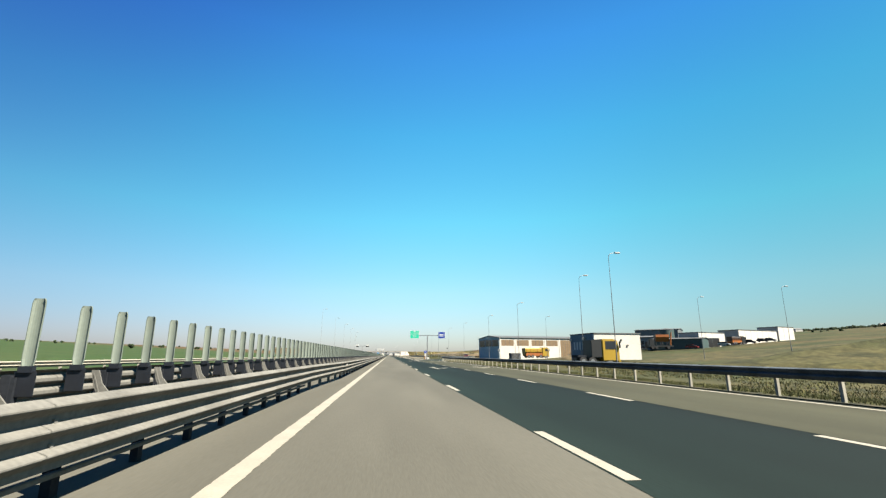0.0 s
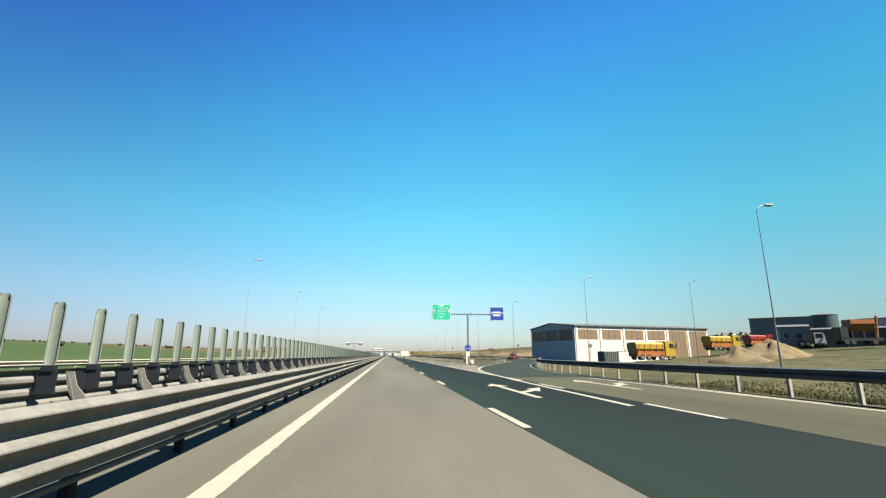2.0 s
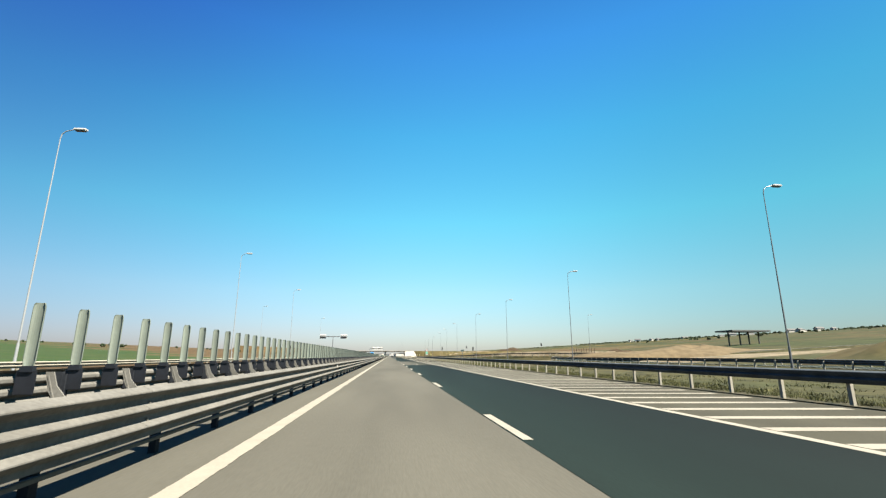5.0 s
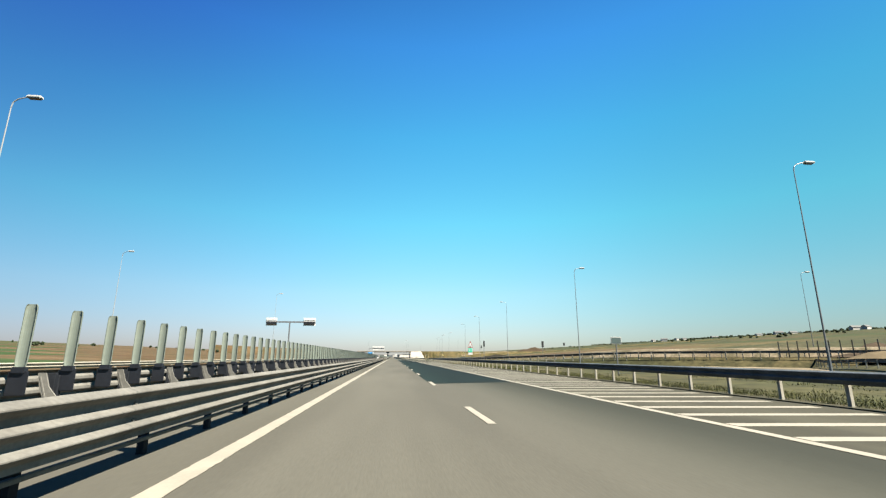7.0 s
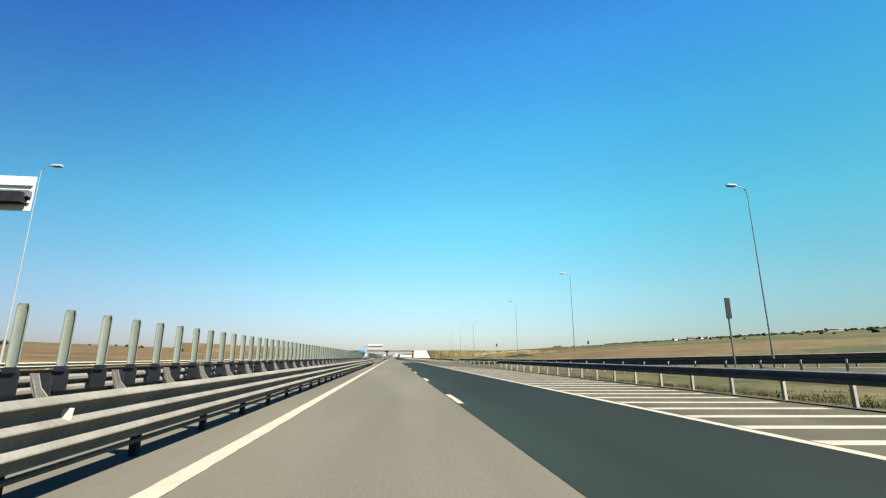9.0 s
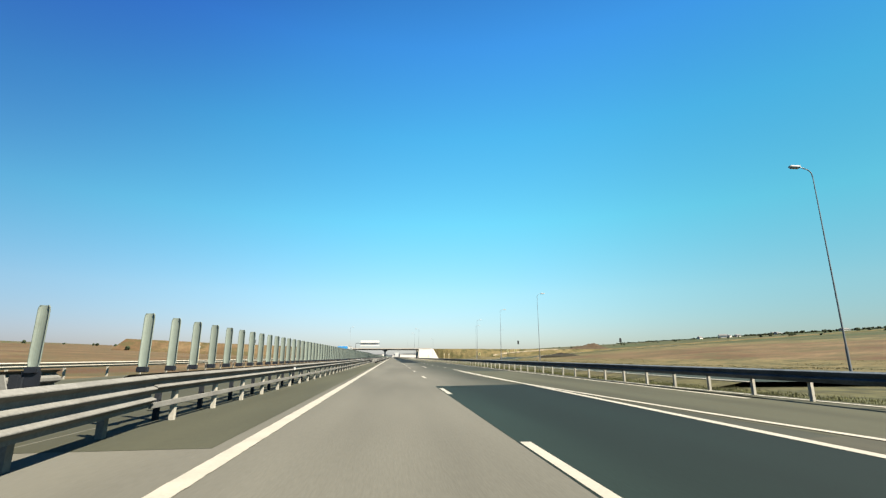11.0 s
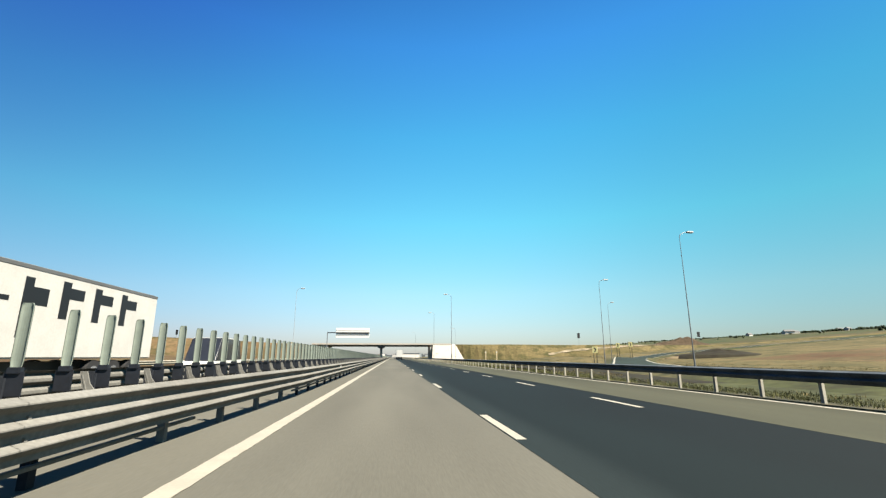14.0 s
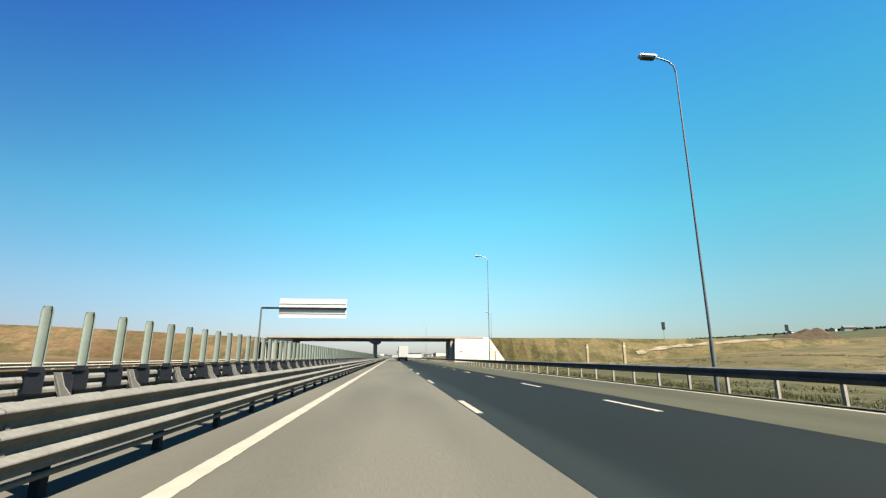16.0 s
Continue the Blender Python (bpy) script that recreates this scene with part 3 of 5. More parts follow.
def curved_barrier(path, off, label, top=0.85, metal=None, deck=None):
    """A barrier that follows a bend: one long beam and a post every 2 m or so."""
    pts = []
    for i, (x, y) in enumerate(path):
        x0, y0 = path[max(0, i - 1)]
        x1, y1 = path[min(len(path) - 1, i + 1)]
        d = Vector((x1 - x0, y1 - y0)).normalized()
        pts.append(Vector((x + d.y * off, y - d.x * off, 0)))
    base = [ramp_level(deck, p.x, p.y) if deck else max(-0.1, hill(p.x, p.y) + 0.3) if p.x > 30 else 0.0 for p in pts]
    t = thing("guard_rail", pose(0, 0, 0), label, "guard rail", group=label)
    s = 1 if off < 0 else -1
    bm = bmesh.new()
    prof = wave(2, top, side=1, steep=metal is not None)
    rings = []
    for i, p in enumerate(pts):
        q, r = pts[max(0, i - 1)], pts[min(len(pts) - 1, i + 1)]
        d = (r - q).normalized()
        nx = Vector((d.y, -d.x, 0)) * s
        rings.append([bm.verts.new(p + nx * u + Vector((0, 0, z + base[i]))) for u, z in prof])
    for a, b in zip(rings, rings[1:]):
        k = len(a)
        for i in range(k):
            bm.faces.new((a[i], a[(i + 1) % k], b[(i + 1) % k], b[i]))
    bm.faces.new(rings[0]), bm.faces.new(rings[-1])
    bmesh.ops.recalc_face_normals(bm, faces=bm.faces)
    part("beam", bm, metal or zinc, t)
    post = post_mesh(top - 0.08, post_pale)
    left = 1.0
    for i in range(len(pts) - 1):
        seg = (pts[i + 1] - pts[i]).length
        while left < seg:
            p = pts[i].lerp(pts[i + 1], left / seg)
            z = base[i] + (base[i + 1] - base[i]) * left / seg
            d = (pts[i + 1] - pts[i]).normalized()
            shared("post", post, t, Matrix.Translation((p.x - d.y * s * 0.1, p.y + d.x * s * 0.1, z)) @ pose(0, 0, 0, 0, 0, math.degrees(math.atan2(-d.x, d.y))))
            left += 2.0
        left -= seg


NEAR = "galvanised three-wave crash barrier on the median"
FAR_SIDE = "median crash barrier facing the opposite carriageway"
TWO = "galvanised two-wave crash barrier with a rub rail on the median"
# near posts are coloured almost black for the shade behind the beam
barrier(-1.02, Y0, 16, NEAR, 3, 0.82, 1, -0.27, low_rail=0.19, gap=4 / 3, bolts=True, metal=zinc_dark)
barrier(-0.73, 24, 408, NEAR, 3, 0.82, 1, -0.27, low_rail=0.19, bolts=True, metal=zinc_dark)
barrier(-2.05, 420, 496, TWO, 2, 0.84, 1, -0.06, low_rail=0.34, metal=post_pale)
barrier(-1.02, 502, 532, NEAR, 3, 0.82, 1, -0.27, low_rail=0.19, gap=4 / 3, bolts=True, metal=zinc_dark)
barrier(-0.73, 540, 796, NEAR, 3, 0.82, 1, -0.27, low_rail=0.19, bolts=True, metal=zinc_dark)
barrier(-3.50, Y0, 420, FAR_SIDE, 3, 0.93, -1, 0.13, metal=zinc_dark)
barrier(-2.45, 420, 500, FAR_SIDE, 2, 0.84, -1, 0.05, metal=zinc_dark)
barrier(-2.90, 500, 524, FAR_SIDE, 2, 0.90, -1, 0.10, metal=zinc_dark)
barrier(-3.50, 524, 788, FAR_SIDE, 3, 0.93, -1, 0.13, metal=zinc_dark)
far_barrier(-0.73, 796, YFAR, 3, 0.82, 1, NEAR)
far_barrier(-3.50, 788, YFAR, 3, 0.93, -1, FAR_SIDE)


def joint(x0, x1, a, b, c0, top0, top1):
    """A slanting length of beam that links two lines of barrier."""
    t = thing("guard_rail", pose(0, a, 0), "slanting link between two lines of median barrier", "guard rail")
    bm = bmesh.new()
    prism(bm, wave(c0, top0), 0, b - a)
    for v in bm.verts:
        k = v.co.y / (b - a)
        v.co.x += x0 + (x1 - x0) * k
        v.co.z += (top1 - top0) * k
    part("beam", bm, zinc, t)
    post = post_mesh(top0 - 0.08)
    n = max(2, int((b - a) / 2))
    for i in range(n):
        k = (i + 0.5) / n
        shared("post", post, t, pose(x0 + (x1 - x0) * k - 0.25, (b - a) * k, 0))


joint(-1.02, -0.74, 16, 24, 3, 0.82, 0.82)
joint(-0.73, -2.05, 408, 420, 3, 0.82, 0.84)
joint(-2.05, -1.75, 496, 501, 2, 0.84, 0.84)
t = thing("guard_rail", pose(0, 501.0, 0), "broad pale end plate that joins two-wave and three-wave barrier", "guard rail")
bm = bmesh.new()
prism(bm, [(-1.95, 0.30), (-1.95, 0.84), (-1.90, 0.86), (-1.02, 0.84), (-0.98, 0.80), (-0.98, 0.30)], 0, 0.03)
for v in bm.verts:
    v.co.y += (v.co.x + 1.95) * 1.1
part("plate", bm, zinc, t)
bm = bmesh.new()
box(bm, -1.55, 0.5, -0.4, -1.43, 0.6, 0.7)
part("post", bm, zinc, t)
joint(-1.02, -0.74, 532, 540, 3, 0.82, 0.82)

RIGHT = "galvanised two-wave crash barrier beside the verge"
# beams here carry the shade of their road side in the base colour
barrier(12.6, Y0, 96, RIGHT, 2, 0.80, -1, 0.16, metal=post_pale, beam_metal=zinc_shaded)
barrier(12.6, 144, 384, RIGHT, 2, 0.80, -1, 0.16, metal=post_pale, beam_metal=zinc_shaded)
barrier(12.65, 420, 780, RIGHT, 2, 0.80, -1, 0.16, metal=post_pale, beam_metal=zinc_shaded)
far_barrier(12.65, 780, YFAR, 2, 0.80, -1, RIGHT)
OPPOSITE = "crash barrier on the far verge of the opposite carriageway"
far_barrier(-15.9, Y0, YFAR, 2, 0.86, 1, OPPOSITE, post_pale)
bend = [p for p in EXIT if p[1] > 105 and p[0] < 34]
curved_barrier([(9.6, 96), (9.68, 98)] + bend, 3.0, "crash barrier round the outside of the exit ramp", 0.80, zinc_shaded)
curved_barrier([p for p in EXIT if p[1] > 139], -3.3, "crash barrier along the inside of the exit ramp")
curved_barrier([p for p in ENTRY if 300 < p[1] < 421], 3.1, "crash barrier along the slip road", deck=ENTRY)
curved_barrier([p for p in ENTRY if 300 < p[1] < 386], -3.2, "crash barrier along the slip road", deck=ENTRY)
# sloping end of the barrier at the nose of the island
t = thing("guard_rail", pose(12.6, 134, 0), "barrier end that dips to the ground at the island nose", "guard rail")
bm = bmesh.new()
prism(bm, wave(2, 0.80, side=-1, steep=True), 0, 10.05)
for v in bm.verts:
    if v.co.y < 1:
        v.co.z -= 0.62
        v.co.x -= 0.5
part("beam", bm, zinc, t)
post = post_mesh(0.6)
for k in range(1, 5):
    shared("post", post, t, pose(0.16 - 0.5 * (1 - k / 5), k * 2, -0.2 + k * 0.05))

# white reflectors on the beams
bm = bmesh.new()
prism(bm, [(0, -0.07), (0.07, -0.04), (0.085, 0.06), (0.0, 0.07)], -0.012, 0.012)
refl = tagged(part("reflector", bm, sign_white, at=pose(-0.73, 25.0, 0.65)), "white trapezoid reflector on the crash barrier", "reflector", group="barrier reflectors")
for x, y in ((-0.73, 61.5), (-0.73, 98.8), (-0.73, 135.5), (-0.73, 173), (-0.73, 210), (-0.73, 257), (-0.73, 304), (-0.73, 341.2), (-0.73, 378), (-1.99, 431), (-1.99, 475.5), (-1.02, 513), (-0.73, 550.3), (-0.73, 588), (-0.73, 625)):
    copy_thing(refl, pose(x, y, 0.65 if x > -1.5 else 0.67))


# ---- anti-glare screen ----
def lamella_mesh():
    bm = bmesh.new()
    pts = []
    for i in range(9):
        a = math.pi * (i / 8)
        pts.append((0.088 * math.cos(a), 0.045 * math.sin(a)))
    pts += [(0.077 * math.cos(math.pi * (1 - i / 8)), 0.032 * math.sin(math.pi * (1 - i / 8)) - 0.003) for i in range(9)]
    zs = (0.0, 0.1, 0.82, 0.87, 0.90)
    rings = []
    for k, z in enumerate(zs):
        w = (0.82, 1, 1, 0.93, 0.74)[k]
        rings.append([bm.verts.new((x * w, y, z)) for x, y in pts])
    k = len(pts)
    for lo, hi in zip(rings, rings[1:]):
        for i in range(k):
            bm.faces.new((lo[i], lo[(i + 1) % k], hi[(i + 1) % k], hi[i]))
    bm.faces.new(rings[0][::-1]), bm.faces.new(rings[-1])
    bmesh.ops.recalc_face_normals(bm, faces=bm.faces)
    return mesh_of("blade", bm, lamella_green)


def bracket_mesh(drop):
    bm = bmesh.new()
    if drop > 0.3:
        box(bm, -0.13, -0.015, -drop + 0.06, 0.13, 0.015, -0.05, 0.008)
    box(bm, -0.085, -0.045, -0.08, 0.085, 0.055, 0.012, 0.01)
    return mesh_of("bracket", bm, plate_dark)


def strut_mesh():
    """A pale bent strut between the two beams of the median."""
    bm = bmesh.new()
    tube(bm, (0.22, 0, 0.42), (0.06, 0, 0.85), 0.02, seg=6)
    prism(bm, [(0.02, 0.90), (0.13, 0.90), (0.20, 0.70), (0.36, 0.52), (0.34, 0.40), (0.20, 0.44), (0.08, 0.66)], -0.012, 0.012)
    box(bm, 0.19, -0.09, 0.05, 0.25, 0.09, 0.40, 0.01)
    tube(bm, (0.22, 0, 0.42), (0.22, 0.0, 0.0), 0.024, seg=6)
    return mesh_of("strut", bm, zinc)


def screen(x, a, b, z, drop):
    lam, br, strut = lamella_mesh(), bracket_mesh(drop), strut_mesh()
    y, first = a, None
    while y < b - 0.5:
        n = min(SEC, b - y)
        if first is not None and n == SEC:
            copy_thing(first, pose(x, y, 0))
        else:
            t = thing("anti_glare_screen", pose(x, y, 0), "row of grey-green plastic anti-glare blades on the median barrier", "screen", group="anti-glare screen")
            for k in range(int(n)):
                shared("blade", lam, t, pose(0, k, z))
                shared("bracket", br, t, pose(0, k, z))
                if drop > 0.3 and k % 2 == 0:
                    shared("strut", strut, t, pose(0, k + 0.35, 0))
            if first is None and n == SEC:
                first = t
        y += n


screen(-3.25, Y0, 420, 0.98, 0.44)
screen(-2.25, 420, 500, 0.96, 0.14)
screen(-2.65, 500, 524, 0.96, 0.14)
screen(-3.25, 524, 788, 0.98, 0.44)
bm = bmesh.new()
for k in range(788, int(YFAR)):
    box(bm, -3.35, k, 0.95, -3.15, k + 0.05, 1.87)
tagged(part("anti_glare_screen", bm, lamella_green), "distant row of grey-green anti-glare blades", "screen", kind="stuff")


# ---- street lamps ----
def street_lamp(h, arm, paint):
    t = thing("street_lamp", pose(0, 0, 0), "tall slim galvanised street lamp with a single arm", "street lamp", group="street lamps")
    bm = bmesh.new()
    tube(bm, (0, 0, -0.9), (0, 0, 2.0), 0.085, 0.075, 10)
    tube(bm, (0, 0, 2.0), (0, 0, h - 0.5), 0.055, 0.026, 10)
    part("pole", bm, paint, t)
    bm = bmesh.new()
    pts = [(0, 0, h - 0.5), (arm * 0.08, 0, h - 0.2), (arm * 0.35, 0, h + 0.0), (arm, 0, h + 0.15)]
    for a, b in zip(pts, pts[1:]):
        tube(bm, a, b, 0.035, 0.03, 8)
    part("arm", bm, paint, t)
    s = 1 if arm > 0 else -1
    bm = bmesh.new()
    box(bm, min(arm, arm + 0.75 * s), -0.15, h + 0.08, max(arm, arm + 0.75 * s), 0.15, h + 0.24, 0.05)
    head = part("lamp_head", bm, sign_white, t)
    bm = bmesh.new()
    box(bm, min(arm + 0.1 * s, arm + 0.65 * s), -0.11, h + 0.05, max(arm + 0.1 * s, arm + 0.65 * s), 0.11, h + 0.08)
    part("lens", bm, dark_glass, head)
    return t


first_r = street_lamp(13.6, 0.8, steel_grey)
first_r.matrix_basis = pose(31.4, 70, -0.1)
for x, y in ((31.9, 108.2), (32.7, 145), (30.4, 180.3), (29, 216), (28, 252), (27.6, 288), (27.5, 325), (52, 146.5), (80, 84), (63, 325), (30.4, 500.5), (30.3, 532.5), (30.5, 568), (35.3, 597.2), (53.5, 632.3), (28, 52.8), (76, 58), (70, 96)):
    copy_thing(first_r, pose(x, y, hill(x, y)))
first_c = street_lamp(13.4, -0.8, steel_grey)
first_c.matrix_basis = pose(27.7, 366.3, -0.1)
for x, y in ((28, 402), (29, 437), (13.3, 616.2), (29, 727), (13.3, 655), (13.3, 760)):
    copy_thing(first_c, pose(x, y, -0.3))
first_l = street_lamp(15.0, 0.7, pole_pale)
first_l.matrix_basis = pose(-18.9, 144.2, -0.2)
for x, y, z in ((-18.9, 179.5, -0.2), (-18.9, 215.5, -0.2), (-18.9, 251.5, -0.2), (-18.9, 287.5, -0.2), (-36.4, 330.6, 0.6), (-25.3, 373, 0.4)):
    copy_thing(first_l, pose(x, y, z))
copy_thing(first_l, pose(-16, 613, -1.6))


# ---- signs ----
def words(body, size, material, parent, m, name="lettering", width=0.0):
    """Raised lettering as a mesh; it lies in x and z."""
    cu = bpy.data.curves.new(name, "FONT")
    cu.body, cu.size, cu.align_x, cu.align_y, cu.extrude = body, size, "CENTER", "CENTER", 0.003
    tmp = new("tmp_text", cu)
    bpy.context.view_layer.update()
    me = bpy.data.meshes.new_from_object(tmp.evaluated_get(bpy.context.evaluated_depsgraph_get()))
    bpy.data.objects.remove(tmp)
    me.materials.clear()
    me.materials.append(material)
    ob = new(name, me)
    ob.parent = parent
    ob.matrix_basis = m @ pose(0, 0, 0, 90, 0, 0)
    return ob


def panel(name, parent, x0, x1, z0, z1, y, material, label, border=0.07):
    bm = bmesh.new()
    box(bm, x0, y, z0, x1, y + 0.05, z1, 0.012)
    p = part(name, bm, sign_white, parent, label)
    bm = bmesh.new()
    box(bm, x0 + border, y - 0.006, z0 + border, x1 - border, y - 0.0005, z1 - border)
    part("face", bm, material, p)
    for z in (z0 + 0.35, z1 - 0.35):
        bm = bmesh.new()
        box(bm, x0 + 0.05, y + 0.05, z - 0.04, x1 - 0.05, y + 0.12, z + 0.04)
        part("rail", bm, steel_grey, p)
    return p


def plate(parent, pts, y, material, name):
    bm = bmesh.new()
    a = [bm.verts.new((x, y, z)) for x, z in pts]
    b = [bm.verts.new((x, y + 0.004, z)) for x, z in pts]
    k = len(pts)
    bm.faces.new(a), bm.faces.new(b[::-1])
    for i in range(k):
        bm.faces.new((a[i], b[i], b[(i + 1) % k], a[(i + 1) % k]))
    bmesh.ops.recalc_face_normals(bm, faces=bm.faces)
    return part(name, bm, material, parent)


def arrow(parent, x, z, h, y, turn=0.0, material=None):
    w = h * 0.5
    pts = [(-0.13 * w, -h / 2), (0.13 * w, -h / 2), (0.13 * w, 0.0), (w / 2, -0.02 * h), (0, h / 2), (-w / 2, -0.02 * h), (-0.13 * w, 0.0)]
    c, s = math.cos(turn), math.sin(turn)
    return plate(parent, [(x + u * c + v * s, z - u * s + v * c) for u, v in pts], y, material or sign_white, "arrow")


t = thing("sign_gantry", pose(12.95, 141.4, 0.12), "grey steel T-shaped gantry with green and blue direction signs", "gantry")
bm = bmesh.new()
box(bm, -0.11, -0.14, -0.5, 0.11, 0.14, 6.75, 0.02)
col = part("column", bm, steel_grey, t)
bm = bmesh.new()
box(bm, -0.35, -0.35, -0.5, 0.35, 0.35, 0.12, 0.03)
part("base_plate", bm, concrete, t)
bm = bmesh.new()
box(bm, -5.3, -0.10, 6.75, 5.2, 0.10, 6.92, 0.02)
part("crossbeam", bm, steel_grey, t)
for x in (-0.5, 0.3, 0.5, 2.0):
    bm = bmesh.new()
    tube(bm, (x, 0, 6.92), (x, 0, 7.14), 0.03, seg=6)
    part("stud", bm, steel_grey, t)
g = panel("sign_panel", t, -5.25, -2.55, 5.95, 8.25, -0.3, sign_green, "green motorway direction sign with white border and lettering")
plate(g, [(-4.25, 7.90), (-3.6, 7.90), (-3.6, 8.12), (-4.25, 8.12)], -0.312, sign_white, "route_box")
for body, z in (("Szeged", 7.52), ("Varsand", 7.14), ("Nadlac", 6.74), ("Arad", 6.32)):
    words(body, 0.40, sign_white, g, pose(-3.95, -0.31, z + 0.1))
arrow(g, -4.95, 7.25, 0.62, -0.312)
arrow(g, -2.85, 7.25, 0.62, -0.312)
bm = bmesh.new()
tube(bm, (-3.15, -0.310, 7.66), (-3.15, -0.314, 7.66), 0.14, seg=16)
part("badge", bm, sign_white, g)
plate(g, [(-3.22, 7.61), (-3.08, 7.61), (-3.08, 7.71), (-3.22, 7.71)], -0.319, red, "mark")
b = panel("sign_panel", t, 3.25, 5.35, 5.95, 7.95, -0.3, sign_blue, "blue exit direction sign with white border")
for z, w in ((7.12, 0.62), (6.72, 0.55)):
    plate(b, [(4.25 - w, z - 0.13), (4.25 + w, z - 0.13), (4.25 + w, z + 0.13), (4.25 - w, z + 0.13)], -0.312, sign_white, "text_bar")
plate(b, [(3.42, 6.92), (3.58, 6.92), (3.58, 7.08), (3.42, 7.08)], -0.312, sign_white, "pictogram")
arrow(b, 5.08, 7.0, 0.5, -0.312, turn=0.8)

# island nose: keep-either-side sign, arrow board and white cabinet
t = thing("traffic_sign", pose(11.9, 135.6, 0), "round blue sign with white arrows on a white post panel", "traffic sign")
bm = bmesh.new()
box(bm, -0.24, -0.02, 0.0, 0.24, 0.03, 1.75, 0.01)
part("post_panel", bm, sign_white, t)
bm = bmesh.new()
tube(bm, (0, 0.01, 2.05), (0, -0.03, 2.05), 0.42, seg=28)
d = part("disc", bm, sign_blue, t)
arrow(d, -0.16, 2.0, 0.34, -0.036, turn=-2.4)
arrow(d, 0.16, 2.0, 0.34, -0.036, turn=2.4)
t = thing("crash_cushion", pose(11.55, 132.8, 0), "yellow and red striped arrow board at the island nose", "marker")
bm = bmesh.new()
box(bm, -0.13, -0.13, 0, 0.13, 0.13, 1.0, 0.04)
part("body", bm, yellow, t)
for k in range(3):
    plate(t, [(-0.12, 0.12 + 0.3 * k), (0.12, 0.22 + 0.3 * k), (0.12, 0.33 + 0.3 * k), (-0.12, 0.23 + 0.3 * k)], -0.138, red, "stripe")
t = thing("cabinet", pose(12.95, 139.4, 0), "low white equipment cabinet beside the gantry foot", "cabinet")
bm = bmesh.new()
box(bm, -0.35, -0.45, -0.3, 0.35, 0.45, 0.62, 0.02)
part("body", bm, sign_white, t)
bm = bmesh.new()
box(bm, -0.40, -0.50, 0.62, 0.40, 0.50, 0.68, 0.015)
part("lid", bm, concrete, t)


def back_sign(name, x, y, z, w, h, label, pole_r=0.05, rim=None, shape="box"):
    """A board on a pole."""
    t = thing(name, pose(x, y, 0), label, "traffic sign")
    g0 = hill(x, y) - 0.4 if x > 20 or x < -20 else -0.4
    bm = bmesh.new()
    tube(bm, (0, 0.06, g0), (0, 0.06, z + h * 0.4), pole_r, seg=8)
    part("pole", bm, steel_grey, t)
    if shape == "box":
        bm = bmesh.new()
        box(bm, -w / 2, -0.02, z - h / 2, w / 2, 0.02, z + h / 2, 0.01)
        part("board", bm, rim or black_paint, t)
    return t


back_sign("traffic_sign", 31.6, 353.4, 3.6, 0.45, 1.2, "narrow dark board on a slim pole")
back_sign("traffic_sign", 21.4, 361.8, 3.9, 0.34, 1.2, "narrow dark board on a slim pole")
back_sign("traffic_sign", 94.9, 752, 11.6, 1.3, 2.6, "dark sign board on the bank of the overpass")
back_sign("traffic_sign", 216, 833, 16.6, 2.2, 3.6, "dark sign board far off on the slope")
back_sign("traffic_sign", -89, 734, 11.3, 0.9, 2.0, "narrow dark board on the brown bank")
t = back_sign("traffic_sign", 19.0, 297, 2.4, 0, 0, "small dark grey sign board on a slim post", shape="none")
panel("board", t, -0.42, 0.42, 2.1, 2.62, 0, dark_green, "grey-green board with pale border", 0.035)
# warning triangle with a green route board
t = thing("warning_sign", pose(13.0, 329.1, 0) @ Matrix.Diagonal((0.74, 1.0, 0.95, 1.0)), "red-rimmed triangular warning sign above a green route board", "traffic sign")
for x in (-0.08, 0.08):
    bm = bmesh.new()
    tube(bm, (x, 0.05, -0.5), (x, 0.05, 3.2), 0.03, seg=8)
    part("post", bm, steel_grey, t)
tri = plate(t, [(-0.55, 2.55), (0.55, 2.55), (0, 3.55)], 0.0, red, "triangle")
plate(tri, [(-0.42, 2.63), (0.42, 2.63), (0, 3.38)], -0.008, sign_white, "face")
plate(tri, [(-0.25, 2.70), (-0.02, 2.70), (-0.06, 2.80), (-0.13, 2.84), (-0.20, 2.80)], -0.014, black_paint, "bump")
plate(tri, [(0.02, 2.70), (0.25, 2.70), (0.20, 2.80), (0.13, 2.84), (0.06, 2.80)], -0.014, black_paint, "bump")
gb = panel("route_board", t, -0.42, 0.42, 1.85, 2.50, 0, sign_green, "green route board with white border", 0.04)
words("A1", 0.42, sign_white, gb, pose(0, -0.012, 2.18), "lettering")
bm = bmesh.new()
box(bm, -0.40, -0.01, 1.50, 0.40, 0.03, 1.82, 0.008)
part("lower_board", bm, sign_white, t)
# back of a warning sign on the opposite verge
t = thing("warning_sign", pose(-15.7, 271.5, 0), "grey back of a triangular warning sign on a post", "traffic sign")
bm = bmesh.new()
tube(bm, (0, 0.05, -0.5), (0, 0.05, 3.1), 0.035, seg=8)
part("post", bm, steel_grey, t)
plate(t, [(-0.45, 2.4), (0.45, 2.4), (0, 3.35)], 0.0, zinc_dark, "triangle")
bm = bmesh.new()
box(bm, -0.3, -0.02, 1.7, 0.3, 0.01, 2.3, 0.01)
part("lower_board", bm, steel_grey, t)


